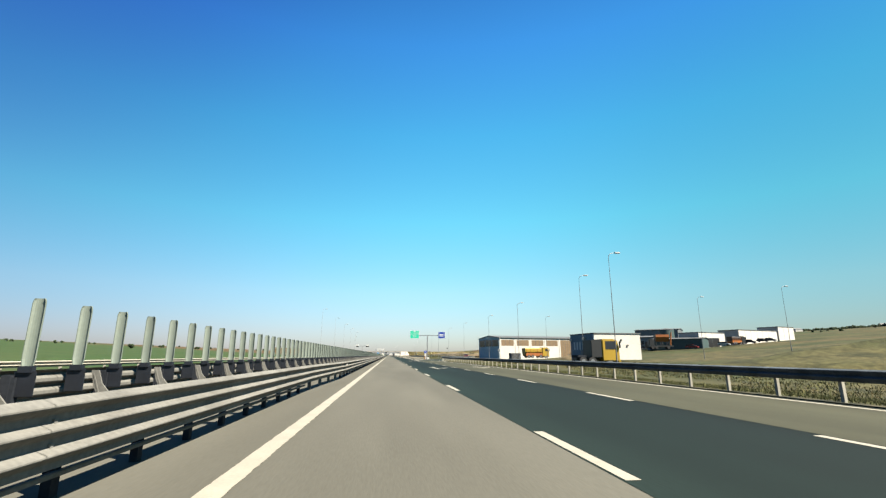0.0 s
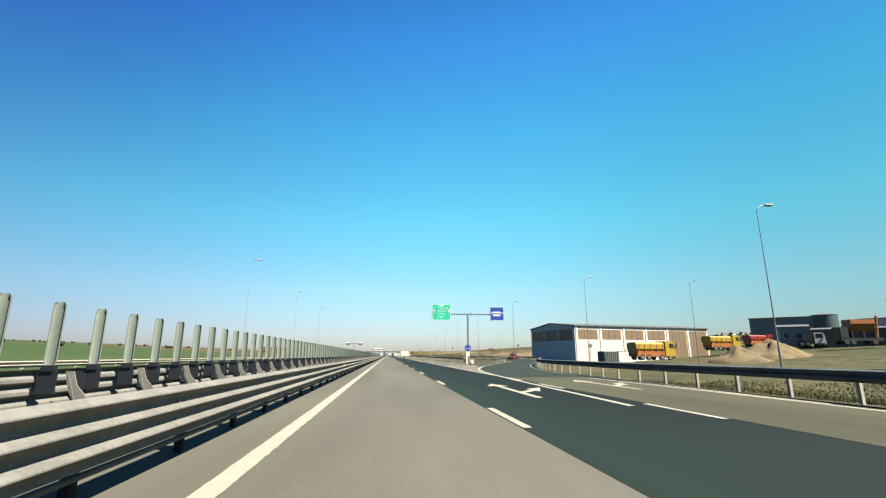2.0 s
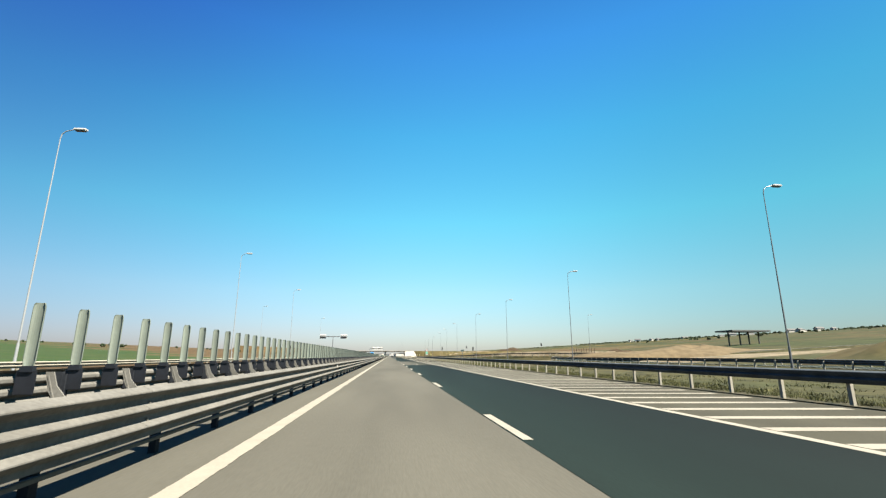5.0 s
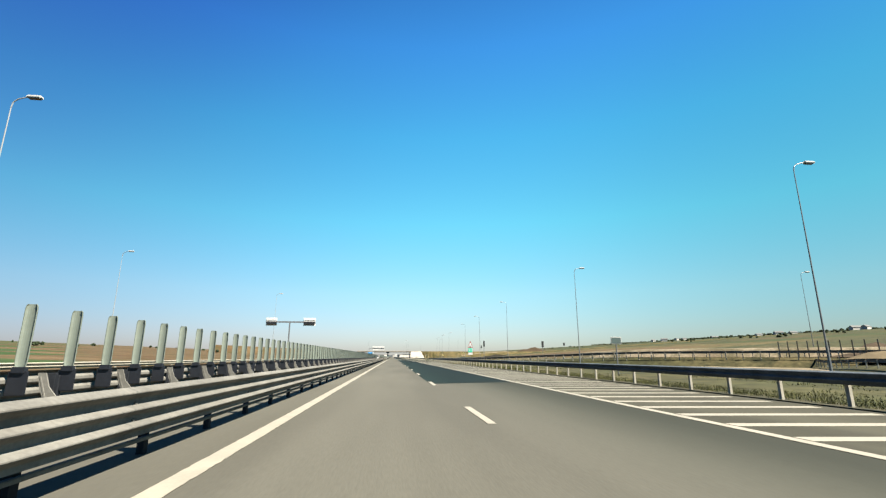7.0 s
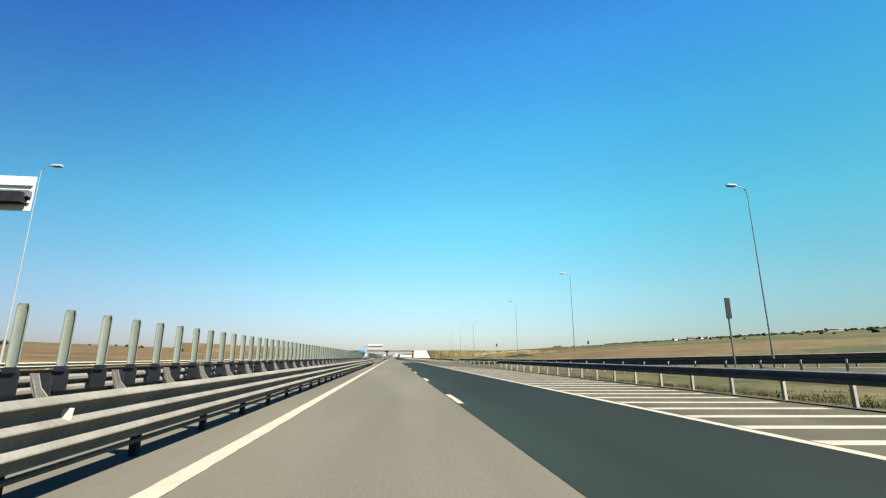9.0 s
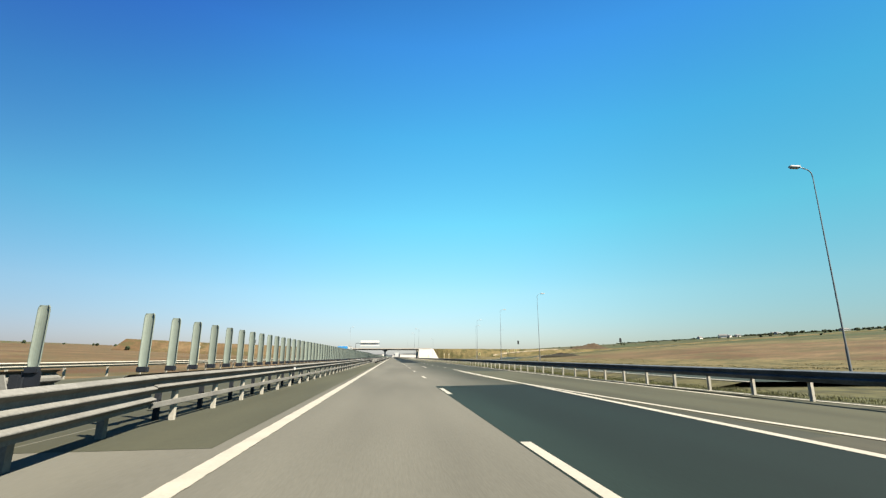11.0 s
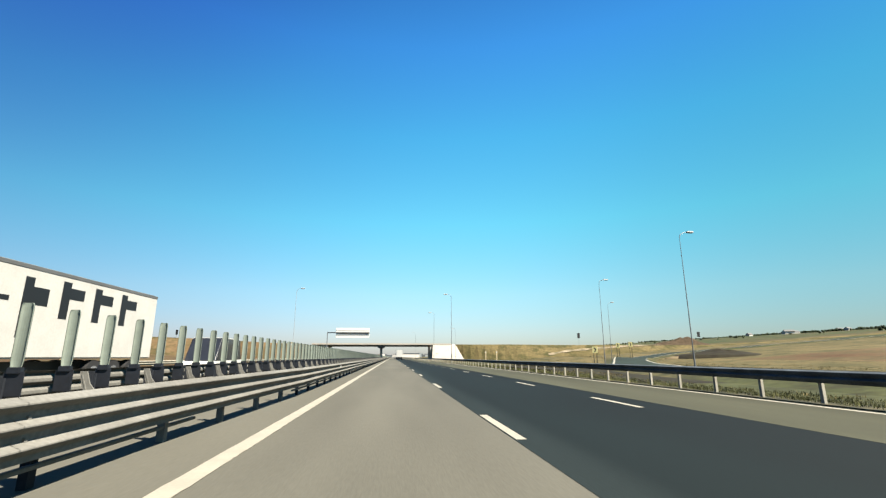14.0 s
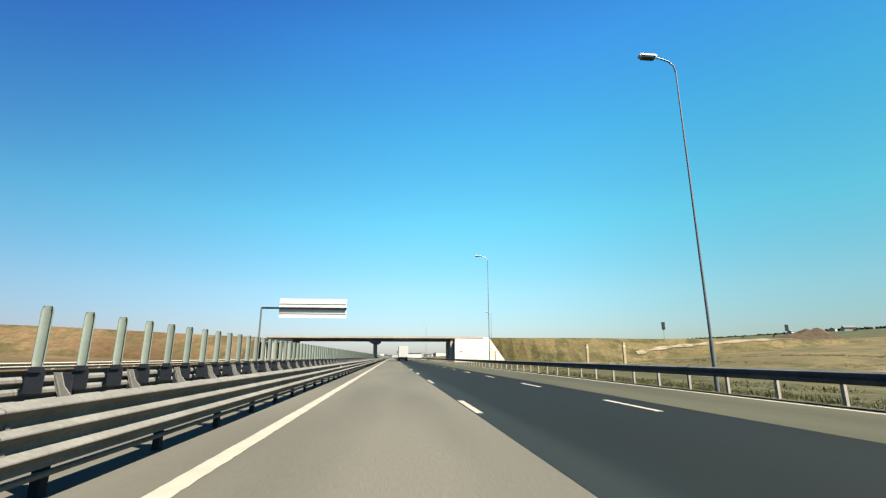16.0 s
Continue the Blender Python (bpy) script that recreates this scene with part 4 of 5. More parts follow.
def rear_gantry(x, y, z, cols, panels, label, lights=True):
    """A gantry of the opposite carriageway, seen from behind: pale panels and a dark beam."""
    t = thing("sign_gantry", pose(x, y, 0), label, "gantry")
    for c in cols:
        bm = bmesh.new()
        box(bm, c - 0.11, -0.13, -0.6, c + 0.11, 0.13, z + 0.1, 0.02)
        part("column", bm, steel_grey, t)
    lo, hi = min(cols + [p[0] for p in panels]), max(cols + [p[1] for p in panels])
    bm = bmesh.new()
    box(bm, lo, -0.12, z - 0.14, hi, 0.12, z + 0.14, 0.02)
    part("crossbeam", bm, steel_grey if lights else zinc_dark, t)
    for x0, x1, z0, z1 in panels:
        bm = bmesh.new()
        box(bm, x0, 0.15, z0, x1, 0.2, z1, 0.01)
        p = part("sign_panel", bm, aluminium, t, "pale aluminium back of a sign panel")
        for zz in (z0 + 0.25 * (z1 - z0), z0 + 0.75 * (z1 - z0)):
            bm = bmesh.new()
            box(bm, x0 + 0.05, 0.08, zz - 0.05, x1 - 0.05, 0.15, zz + 0.05)
            part("rail", bm, aluminium, p)
        if not lights:
            continue
        bm = bmesh.new()
        box(bm, x0 + 0.12, -0.30, z - 0.45, x1 - 0.12, 0.075, z + 0.02, 0.02)
        part("light_box", bm, zinc_dark, p)
    return t


rear_gantry(-18.4, 357, 7.85, [0.0], [(-4.6, -2.5, 7.15, 8.7), (2.6, 4.95, 7.15, 8.7)], "T-shaped sign gantry of the opposite carriageway, seen from behind")
rear_gantry(-18.3, 674, 8.5, [0.0], [(2.6, 12.9, 7.0, 10.0)], "cantilever gantry with a long pale sign panel over the opposite carriageway", False)


# chevron boards and marker posts beyond the verge
def chevron(x, y, z, rot):
    t = thing("chevron_sign", pose(x, y, z, 0, 0, rot), "pale yellow and black chevron board on two dark posts", "traffic sign", group="chevron boards")
    for u in (-0.26, 0.26):
        bm = bmesh.new()
        tube(bm, (u, 0.05, hill(x, y) - z - 0.3), (u, 0.05, 0.5), 0.05, seg=8)
        part("post", bm, zinc_dark, t)
    bm = bmesh.new()
    box(bm, -0.45, -0.02, -0.58, 0.45, 0.03, 0.58, 0.01)
    p = part("board", bm, chevron_yellow, t)
    plate(p, [(-0.26, -0.4), (0.0, -0.4), (0.28, 0.0), (0.0, 0.4), (-0.26, 0.4), (0.03, 0.0)], -0.028, black_paint, "chevron")


for x, y, z in ((38.6, 608, 2.4), (58.8, 639.5, 4.0), (63.0, 641.0, 4.3)):
    chevron(x, y, z, -22)
for x, y, h in ((30.0, 666, 2.6), (31.6, 658.2, 2.6), (24, 700, 2.0), (-21, 470, 2.4), (-22, 640, 4.2), (-20, 560, 2.0)):
    t = thing("marker_post", pose(x, y, 0), "square cream marker post in the grass", "post", group="marker posts")
    bm = bmesh.new()
    box(bm, -0.17, -0.12, -0.6, 0.17, 0.12, h + 0.35, 0.03)
    part("shaft", bm, post_cream, t)
    bm = bmesh.new()
    box(bm, -0.176, -0.126, h * 0.90, 0.176, 0.126, h, 0.02)
    part("band", bm, sign_white, t)

# dark posts of an unfinished fence beyond the bend of the ramp
first = None
for k in range(10):
    x, y = 57.0 + 0.15 * k, 324.5 - 1.42 * k
    m = pose(x, y, 0.45 + hill(x, y) * 0.5)
    if first is None:
        first = thing("fence_post", m, "tall slim dark post beyond the bend of the ramp", "post", group="fence posts beyond the ramp")
        bm = bmesh.new()
        tube(bm, (0, 0, -0.6), (0, 0, 2.9), 0.075, 0.065, 8)
        part("shaft", bm, black_paint, first)
        bm = bmesh.new()
        box(bm, -0.22, -0.22, -0.5, 0.22, 0.22, 0.10, 0.03)
        part("footing", bm, zinc_dark, first)
    else:
        copy_thing(first, m)

# ---- buildings of the yard ----
def house(name, x, y, rot, w, d, h, wall, label, z=None, roof_h=0.0, roof=None):
    """A box of walls with a low gable along its length; local x along the front, y back."""
    t = thing(name, pose(x, y, (hill(x, y) if z is None else z), 0, 0, rot), label, "building")
    bm = bmesh.new()
    prism(bm, [(0, -0.6), (w, -0.6), (w, h), (0, h)], 0, d) if not roof_h else None
    if roof_h:
        a = [bm.verts.new((xx, yy, zz)) for xx in (0, w) for yy, zz in ((0, -0.6), (d, -0.6), (d, h), (d / 2, h + roof_h), (0, h))]
        bm.faces.new(a[0:5][::-1]), bm.faces.new(a[5:10])
        for i in range(5):
            bm.faces.new((a[i], a[(i + 1) % 5], a[5 + (i + 1) % 5], a[5 + i]))
        bmesh.ops.recalc_face_normals(bm, faces=bm.faces)
    part("wall", bm, wall, t)
    bm = bmesh.new()
    if roof_h:
        o = 0.35
        for s0, s1, z0, z1 in ((-o, d / 2, h - 0.05, h + roof_h), (d / 2, d + o, h + roof_h, h - 0.05)):
            v = [bm.verts.new((xx, yy, zz)) for yy, zz in ((s0, z0), (s1, z1)) for xx in (-o, w + o)]
            u = [bm.verts.new((q.co.x, q.co.y, q.co.z + 0.18)) for q in v]
            bm.faces.new((v[0], v[1], v[3], v[2])), bm.faces.new((u[0], u[2], u[3], u[1]))
            for i, j in ((0, 1), (1, 3), (3, 2), (2, 0)):
                bm.faces.new((v[i], u[i], u[j], v[j]))
        bmesh.ops.recalc_face_normals(bm, faces=bm.faces)
    else:
        box(bm, -0.15, -0.15, h, w + 0.15, d + 0.15, h + 0.22, 0.02)
    part("roof", bm, roof or roof_grey, t)
    return t


def opening(parent, face, u0, u1, z0, z1, w, d, material, name="window", frame_mat=None, bars=0):
    """A framed panel set on a wall: face 'front' (y = 0) or 'side' (x = 0)."""
    def put(bm, a0, a1, b0, b1, out0, out1):
        if face == "front":
            box(bm, a0, -out1, b0, a1, -out0, b1)
        else:
            box(bm, -out1, a0, b0, -out0, a1, b1)
        return bm
    p = part(name, put(bmesh.new(), u0, u1, z0, z1, -0.05, 0.03), material, parent)
    if frame_mat:
        e = 0.12
        for q in ((u0 - e, u1 + e, z0 - e, z0), (u0 - e, u1 + e, z1, z1 + e), (u0 - e, u0, z0, z1), (u1, u1 + e, z0, z1)):
            part("frame", put(bmesh.new(), *q, -0.05, 0.07), frame_mat, p)
    for k in range(bars):
        u = u0 + (u1 - u0) * (k + 1) / (bars + 1)
        part("bar", put(bmesh.new(), u - 0.05, u + 0.05, z0, z1, 0.03, 0.06), roof_grey, p)
    return p


hall = house("hall", 43.4, 176.0, 13, 40, 19, 7.7, white_wall, "long white industrial hall with brown upper windows and sliding doors", z=0.0, roof_h=1.0)
for k in range(6):
    u0 = 0.6 + 6.6 * k
    if k < 4:
        opening(hall, "front", u0 + 0.3, u0 + 5.6, 4.7, 6.9, 40, 24, brown_panel, bars=2)
    else:
        opening(hall, "front", u0 + 0.3, u0 + 5.9, 0.2, 7.0, 40, 24, brown_panel, "sliding_door", bars=4)
    bm = bmesh.new()
    box(bm, u0 - 0.4, -0.12, -0.4, u0 - 0.05, 0.0, 7.6)
    part("pilaster", bm, white_wall, hall)
bm = bmesh.new()
box(bm, -0.06, 0.0, -0.4, -0.004, 19, 7.65)
part("side_cladding", bm, pale_blue_wall, hall, "pale blue cladding of the gable wall")
bm = bmesh.new()
v = [bm.verts.new((-0.06 - dx, yy, zz)) for dx in (0, -0.055) for yy, zz in ((0, 7.65), (19, 7.65), (9.5, 8.62))]
bm.faces.new(v[0:3]), bm.faces.new(v[3:6][::-1])
part("gable", bm, pale_blue_wall, hall)
for k in range(3):
    y0 = 0.8 + 6.05 * k
    p = part("window", box(bmesh.new(), -0.10, y0, 4.5, -0.07, y0 + 5.3, 7.1), dark_glass, hall)
    for yy in (y0 - 0.3, y0 + 5.3):
        part("frame", box(bmesh.new(), -0.14, yy, 4.4, -0.07, yy + 0.3, 7.2), white_wall, p)

office = house("office_building", 46.9, 100.0, 6, 11.6, 10.8, 5.1, white_wall, "white flat-roofed block with a dark blue end wall", z=0.75)
bm = bmesh.new()
box(bm, -0.08, -0.02, -0.6, -0.005, 10.82, 5.08)
part("end_cladding", bm, blue_wall, office, "dark blue metal cladding")
for y0 in (1.0, 2.6, 4.6, 6.0, 7.3, 8.6):
    p = part("window", box(bmesh.new(), -0.12, y0, 1.6, -0.09, y0 + 0.55, 3.4), pale_blue_wall, office)
    part("frame", box(bmesh.new(), -0.125, y0 - 0.06, 1.52, -0.085, y0, 3.48), sign_white, p)
    part("frame", box(bmesh.new(), -0.125, y0 + 0.55, 1.52, -0.085, y0 + 0.61, 3.48), sign_white, p)
for y0, y1 in ((3.55, 3.65), (0.05, 0.15)):
    part("downpipe", box(bmesh.new(), -0.17, y0, -0.4, -0.085, y1, 5.0), pale_blue_wall, office)
for y0, z0 in ((3.9, 3.9), (9.9, 3.7)):
    part("wall_unit", box(bmesh.new(), -0.42, y0, z0, -0.085, y0 + 0.75, z0 + 0.6, 0.03), sign_white, office, "white outdoor cooling unit")
part("door", box(bmesh.new(), -0.13, 5.2, -0.4, -0.085, 6.1, 1.5), grey_wall, office, "grey metal door")
for u, z in ((6.5, 3.6), (8.0, 2.4)):
    bm = bmesh.new()
    box(bm, u, -0.25, z, u + 0.38, -0.02, z + 0.3, 0.03)
    part("wall_unit", bm, roof_grey, office)

house("shed", 121.5, 217, -42, 19, 14, 9.2, steel_grey, "tall dark grey metal shed with a low gable roof", roof_h=0.6)
hut = house("hut", 108.5, 191.5, -40, 6.5, 5, 4.6, grey_wall, "small pale grey hut with a grey roof", z=4.0, roof_h=0.6)
for u in (1.0, 3.6):
    opening(hut, "front", u, u + 1.3, 1.6, 3.2, 6.5, 5, dark_glass, frame_mat=white_wall)
house("workshop", 108, 181, -50, 19, 9, 4.6, dark_green, "low dark green workshop beside the trailers", roof_h=0.5)
t = thing("silo", pose(120, 188.5, hill(120, 188.5)), "dark green round steel silo", "silo")
bm = bmesh.new()
tube(bm, (0, 0, -0.5), (0, 0, 8.2), 3.0, seg=28)
part("body", bm, dark_green, t)
bm = bmesh.new()
tube(bm, (0, 0, 8.2), (0, 0, 8.8), 3.1, 0.6, seg=28)
part("cap", bm, roof_grey, t)
# canopy on pillars
t = thing("canopy", pose(147, 364, hill(147, 364)), "flat grey canopy on slim pillars", "canopy")
bm = bmesh.new()
box(bm, -9, -5, 5.2, 8, 5, 5.8, 0.05)
part("roof", bm, roof_grey, t)
for x in (-7, -2, 2, 6.5):
    bm = bmesh.new()
    tube(bm, (x, 0, -0.5), (x, 0, 5.2), 0.3, seg=8)
    part("pillar", bm, roof_grey, t)


t = thing("traffic_sign", pose(39.0, 158.5, 0.0), "grey back of a round sign on a post beside the ramp", "traffic sign")
bm = bmesh.new()
tube(bm, (0, 0.05, -0.6), (0, 0.05, 3.2), 0.04, seg=8)
part("post", bm, steel_grey, t)
bm = bmesh.new()
tube(bm, (0, 0.0, 2.85), (0, 0.03, 2.85), 0.42, seg=24)
part("disc", bm, steel_grey, t)
t = thing("container", pose(47.6, 168.5, 0.0, 0, 0, 13), "dark grey low container beside the hall", "container")
bm = bmesh.new()
box(bm, -2.2, -1.1, -0.4, 1.5, 1.1, 1.9, 0.04)
part("body", bm, roof_grey, t)
for k in range(7):
    bm = bmesh.new()
    box(bm, -2.0 + 0.5 * k, -1.14, -0.2, -1.82 + 0.5 * k, -1.1, 1.8)
    part("rib", bm, zinc_dark, t)
t = thing("low_wall", pose(51.3, 169.3, 0.0, 0, 0, 13), "low white wall beside the hall yard", "wall")
bm = bmesh.new()
box(bm, -1.8, -0.15, -0.4, 2.6, 0.15, 1.9, 0.03)
part("panel", bm, white_wall, t)
bm = bmesh.new()
box(bm, -1.85, -0.2, 1.9, 2.65, 0.2, 1.98, 0.01)
part("coping", bm, concrete, t)

# ---- vehicles ----
def wheel(parent, x, y, r, w=0.28):
    bm = bmesh.new()
    tube(bm, (x - w / 2, y, r), (x + w / 2, y, r), r, seg=18)
    tyre = part("wheel", bm, black_rubber, parent)
    bm = bmesh.new()
    tube(bm, (x - w / 2 - 0.01, y, r), (x + w / 2 + 0.01, y, r), r * 0.55, seg=12)
    part("rim", bm, steel_grey, tyre)


def truck(x, y, z, rot, cab, load, label, kind):
    """A lorry, front towards -y, 2.5 m wide. kind: trailer, tipper or tractor."""
    t = thing("truck", pose(x, y, z, 0, 0, rot), label, "truck")
    bm = bmesh.new()
    prism(bm, [(0.0, 0.55), (0.0, 2.1), (0.22, 3.05), (0.75, 3.75 if kind == "trailer" else 3.2), (2.25, 3.85 if kind == "trailer" else 3.2), (2.25, 0.55)], -1.25, 1.25)
    bmesh.ops.bevel(bm, geom=list(bm.edges), offset=0.08, segments=2, affect="EDGES")
    bm.transform(Matrix(((0, 1, 0, 0), (1, 0, 0, 0), (0, 0, 1, 0), (0, 0, 0, 1))))
    bmesh.ops.recalc_face_normals(bm, faces=bm.faces)
    c = part("cab", bm, cab, t)
    bm = bmesh.new()
    v = [bm.verts.new(p) for p in ((-1.08, 0.0, 2.08), (1.08, 0.0, 2.08), (1.05, 0.20, 2.98), (-1.05, 0.20, 2.98))]
    u = [bm.verts.new((q.co.x, q.co.y - 0.03, q.co.z)) for q in v]
    bm.faces.new(u), bm.faces.new(v[::-1])
    for i in range(4):
        bm.faces.new((v[i], v[(i + 1) % 4], u[(i + 1) % 4], u[i]))
    bmesh.ops.recalc_face_normals(bm, faces=bm.faces)
    part("windscreen", bm, dark_glass, c)
    for s in (-1, 1):
        bm = bmesh.new()
        box(bm, s * 1.26 - 0.012, 0.45, 1.95 if kind == "tractor" else 2.05, s * 1.26 + 0.012, 1.85 if kind == "tractor" else 1.35, 2.95 if kind == "tractor" else 2.8)
        part("side_window", bm, dark_glass, c)
        bm = bmesh.new()
        box(bm, s * 1.42 - 0.1, -0.05, 2.1, s * 1.42 + 0.1, 0.1, 2.9, 0.03)
        part("mirror", bm, black_paint, c)
        bm = bmesh.new()
        box(bm, s * 0.95 - 0.22, -0.05, 0.75, s * 0.95 + 0.22, 0.02, 0.98, 0.02)
        part("headlight", bm, sign_white, c)
    for k in range(4):
        bm = bmesh.new()
        box(bm, -0.8, -0.035, 1.15 + 0.2 * k, 0.8, 0.01, 1.24 + 0.2 * k)
        part("grille_bar", bm, black_paint, c)
    bm = bmesh.new()
    box(bm, -1.22, -0.12, 0.35, 1.22, 0.2, 0.72, 0.04)
    part("bumper", bm, cab, c)
    length = {"trailer": 16.2, "tipper": 8.2, "tractor": 5.6}[kind]
    bm = bmesh.new()
    box(bm, -0.45 if kind != "tipper" else -1.15, 0.6 if kind != "tipper" else 2.3, 0.62, 0.45 if kind != "tipper" else 1.15, length - 0.2, 0.95 if kind != "tipper" else 1.55)
    part("chassis", bm, orange if kind == "tipper" else black_paint, t)
    axles = {"trailer": (1.35, 4.9, 12.2, 13.5, 14.8), "tipper": (1.2, 2.9, 5.7, 7.0), "tractor": (1.3, 3.6, 4.8)}[kind]
    for a in axles:
        wheel(t, -1.05, a, 0.5)
        wheel(t, 1.05, a, 0.5)
    if kind == "trailer":
        bm = bmesh.new()
        box(bm, -1.27, 2.75, 1.05, 1.27, length, 4.0, 0.05)
        b = part("box", bm, load, t, "pale curtain-sided trailer box")
        for s in (-1, 1):
            bm = bmesh.new()
            box(bm, s * 1.275 - 0.01, 2.8, 3.86, s * 1.275 + 0.01, length - 0.05, 3.98)
            part("edge_rail", bm, roof_grey, b)
    elif kind == "tractor":
        bm = bmesh.new()
        box(bm, -1.2, 2.3, 0.95, 1.2, 3.7, 3.1, 0.06)
        part("engine_cover", bm, black_paint, t)
        bm = bmesh.new()
        box(bm, -0.9, 4.2, 0.95, 0.9, 5.4, 1.25, 0.05)
        part("coupling_plate", bm, zinc_dark, t)
    elif kind == "tipper":
        bm = bmesh.new()
        prism(bm, [(-0.75, 1.1), (0.75, 1.1), (1.25, 1.9), (1.25, 2.7), (0.95, 3.0), (-0.95, 3.0), (-1.25, 2.7), (-1.25, 1.9)], 2.5, length)
        part("hopper", bm, load, t)
        for k in range(5):
            bm = bmesh.new()
            box(bm, -1.3, 2.7 + 1.25 * k, 1.6, 1.3, 2.82 + 1.25 * k, 2.72)
            part("rib", bm, orange, t)
    return t


bt = truck(-10.9, 533.6, 0.02, 0, truck_blue, trailer_pale, "blue articulated lorry with a pale lettered trailer", "trailer")
for k, (y0, w, z0, h) in enumerate(((3.4, 0.9, 1.9, 1.5), (4.6, 0.7, 2.6, 0.5), (5.6, 0.7, 2.4, 0.9), (6.6, 0.8, 2.5, 0.5), (7.9, 1.1, 1.7, 1.9), (9.6, 1.2, 2.4, 1.3), (11.4, 1.2, 2.4, 1.3), (13.2, 1.2, 2.4, 1.3))):
    bm = bmesh.new()
    box(bm, 1.272, y0, z0, 1.278, y0 + w * 0.35, z0 + h)
    box(bm, 1.272, y0 + w * 0.35, z0 + h * 0.55, 1.278, y0 + w, z0 + h * 0.85)
    part("lettering", bm, black_paint, bt)
truck(5.7, 740, 0.005, 180, car_white, car_white, "white box lorry on the dark asphalt lane ahead", "trailer").matrix_basis = pose(4.9, 743.2, 0.005, 0, 0, 180)
tip = truck(66, 170, 0.9, 90, yellow, yellow, "orange and yellow tipper lorry parked beside the hall", "tipper")
tip.matrix_basis = pose(57.5, 162.5, hill(58, 162) + 0.5, 0, 0, 100) @ Matrix.Scale(1.12, 4)
copy_thing(tip, pose(86.5, 180.7, hill(86.5, 181) + 0.9, 0, 0, 100))
truck(104, 190, hill(104, 190) + 0.8, 100, red, red, "red lorry parked behind the hall", "tipper")
truck(108, 178, hill(108, 178) + 0.6, 60, car_white, car_white, "white tractor unit parked on the yard", "tractor")
truck(30.0, 57.2, -0.1, 92, yellow, yellow, "yellow and black tractor unit parked on the yard", "tractor")
# white storage halls in a row behind the yard
def store(x, y, w, doors, label):
    t = house("storage_hall", x, y, 18.4, w, 9, 5.7, white_wall, label, z=hill(x, y) + 0.35)
    for u0, u1, z1 in doors:
        opening(t, "front", u0, u1, 0.0, z1, w, 9, black_paint, "doorway", frame_mat=grey_wall)
    for k in range(1, int(w / 4)):
        part("joint", box(bmesh.new(), 4 * k - 0.04, -0.03, 0.0, 4 * k + 0.04, -0.004, 5.6), grey_wall, t)
    return t


store(122.0, 170.5, 15.5, ((5.2, 11.8, 3.6),), "white storage hall with one wide dark doorway")
store(145.6, 178.4, 26.0, ((1.5, 4.0, 2.6),), "long white storage hall behind the yard")
store(171.8, 187.2, 11.5, (), "short white storage hall beside a longer one")
truck(144.4, 175.4, hill(142, 175) + 0.3, 108, black_paint, black_paint, "dark lorry parked between white storage halls", "tipper")


def spreader(x, y, z, rot):
    """A gritting body on a lorry frame: an orange hopper on a dark rack, with a chute beside it."""
    t = thing("gritting_lorry", pose(x, y, z, 0, 0, rot), "lorry frame with a tall orange gritting hopper", "truck")
    part("chassis", box(bmesh.new(), -4.2, -1.2, 0.7, 4.2, 1.2, 1.3, 0.05), black_paint, t)
    for u in (-3.2, -1.9, 2.4):
        for v in (-1.1, 1.1):
            bm = bmesh.new()
            tube(bm, (u, v - 0.15, 0.5), (u, v + 0.15, 0.5), 0.52, seg=16)
            part("wheel", bm, black_rubber, t)
    bm = bmesh.new()
    prism(bm, [(-0.6, 2.6), (0.6, 2.6), (1.35, 4.3), (1.35, 5.2), (-1.35, 5.2), (-1.35, 4.3)], -1.9, 2.9)
    bm.transform(Matrix.Rotation(radians(-90), 4, "Z"))
    part("hopper", bm, orange, t)
    for u in (-1.9, 0.4, 2.7):
        part("rack_leg", box(bmesh.new(), u - 0.12, -1.25, 1.3, u + 0.12, 1.25, 2.7), black_paint, t)
    part("cab", box(bmesh.new(), -4.3, -1.2, 1.0, -2.5, 1.2, 3.6, 0.12), black_paint, t)
    bm = bmesh.new()
    tube(bm, (3.3, -0.6, 1.2), (3.9, -0.6, 6.0), 0.28, 0.2, 10)
    part("chute", bm, orange, t)
    return t


spreader(101.6, 163.8, hill(101.6, 163.8) + 0.9, -12)


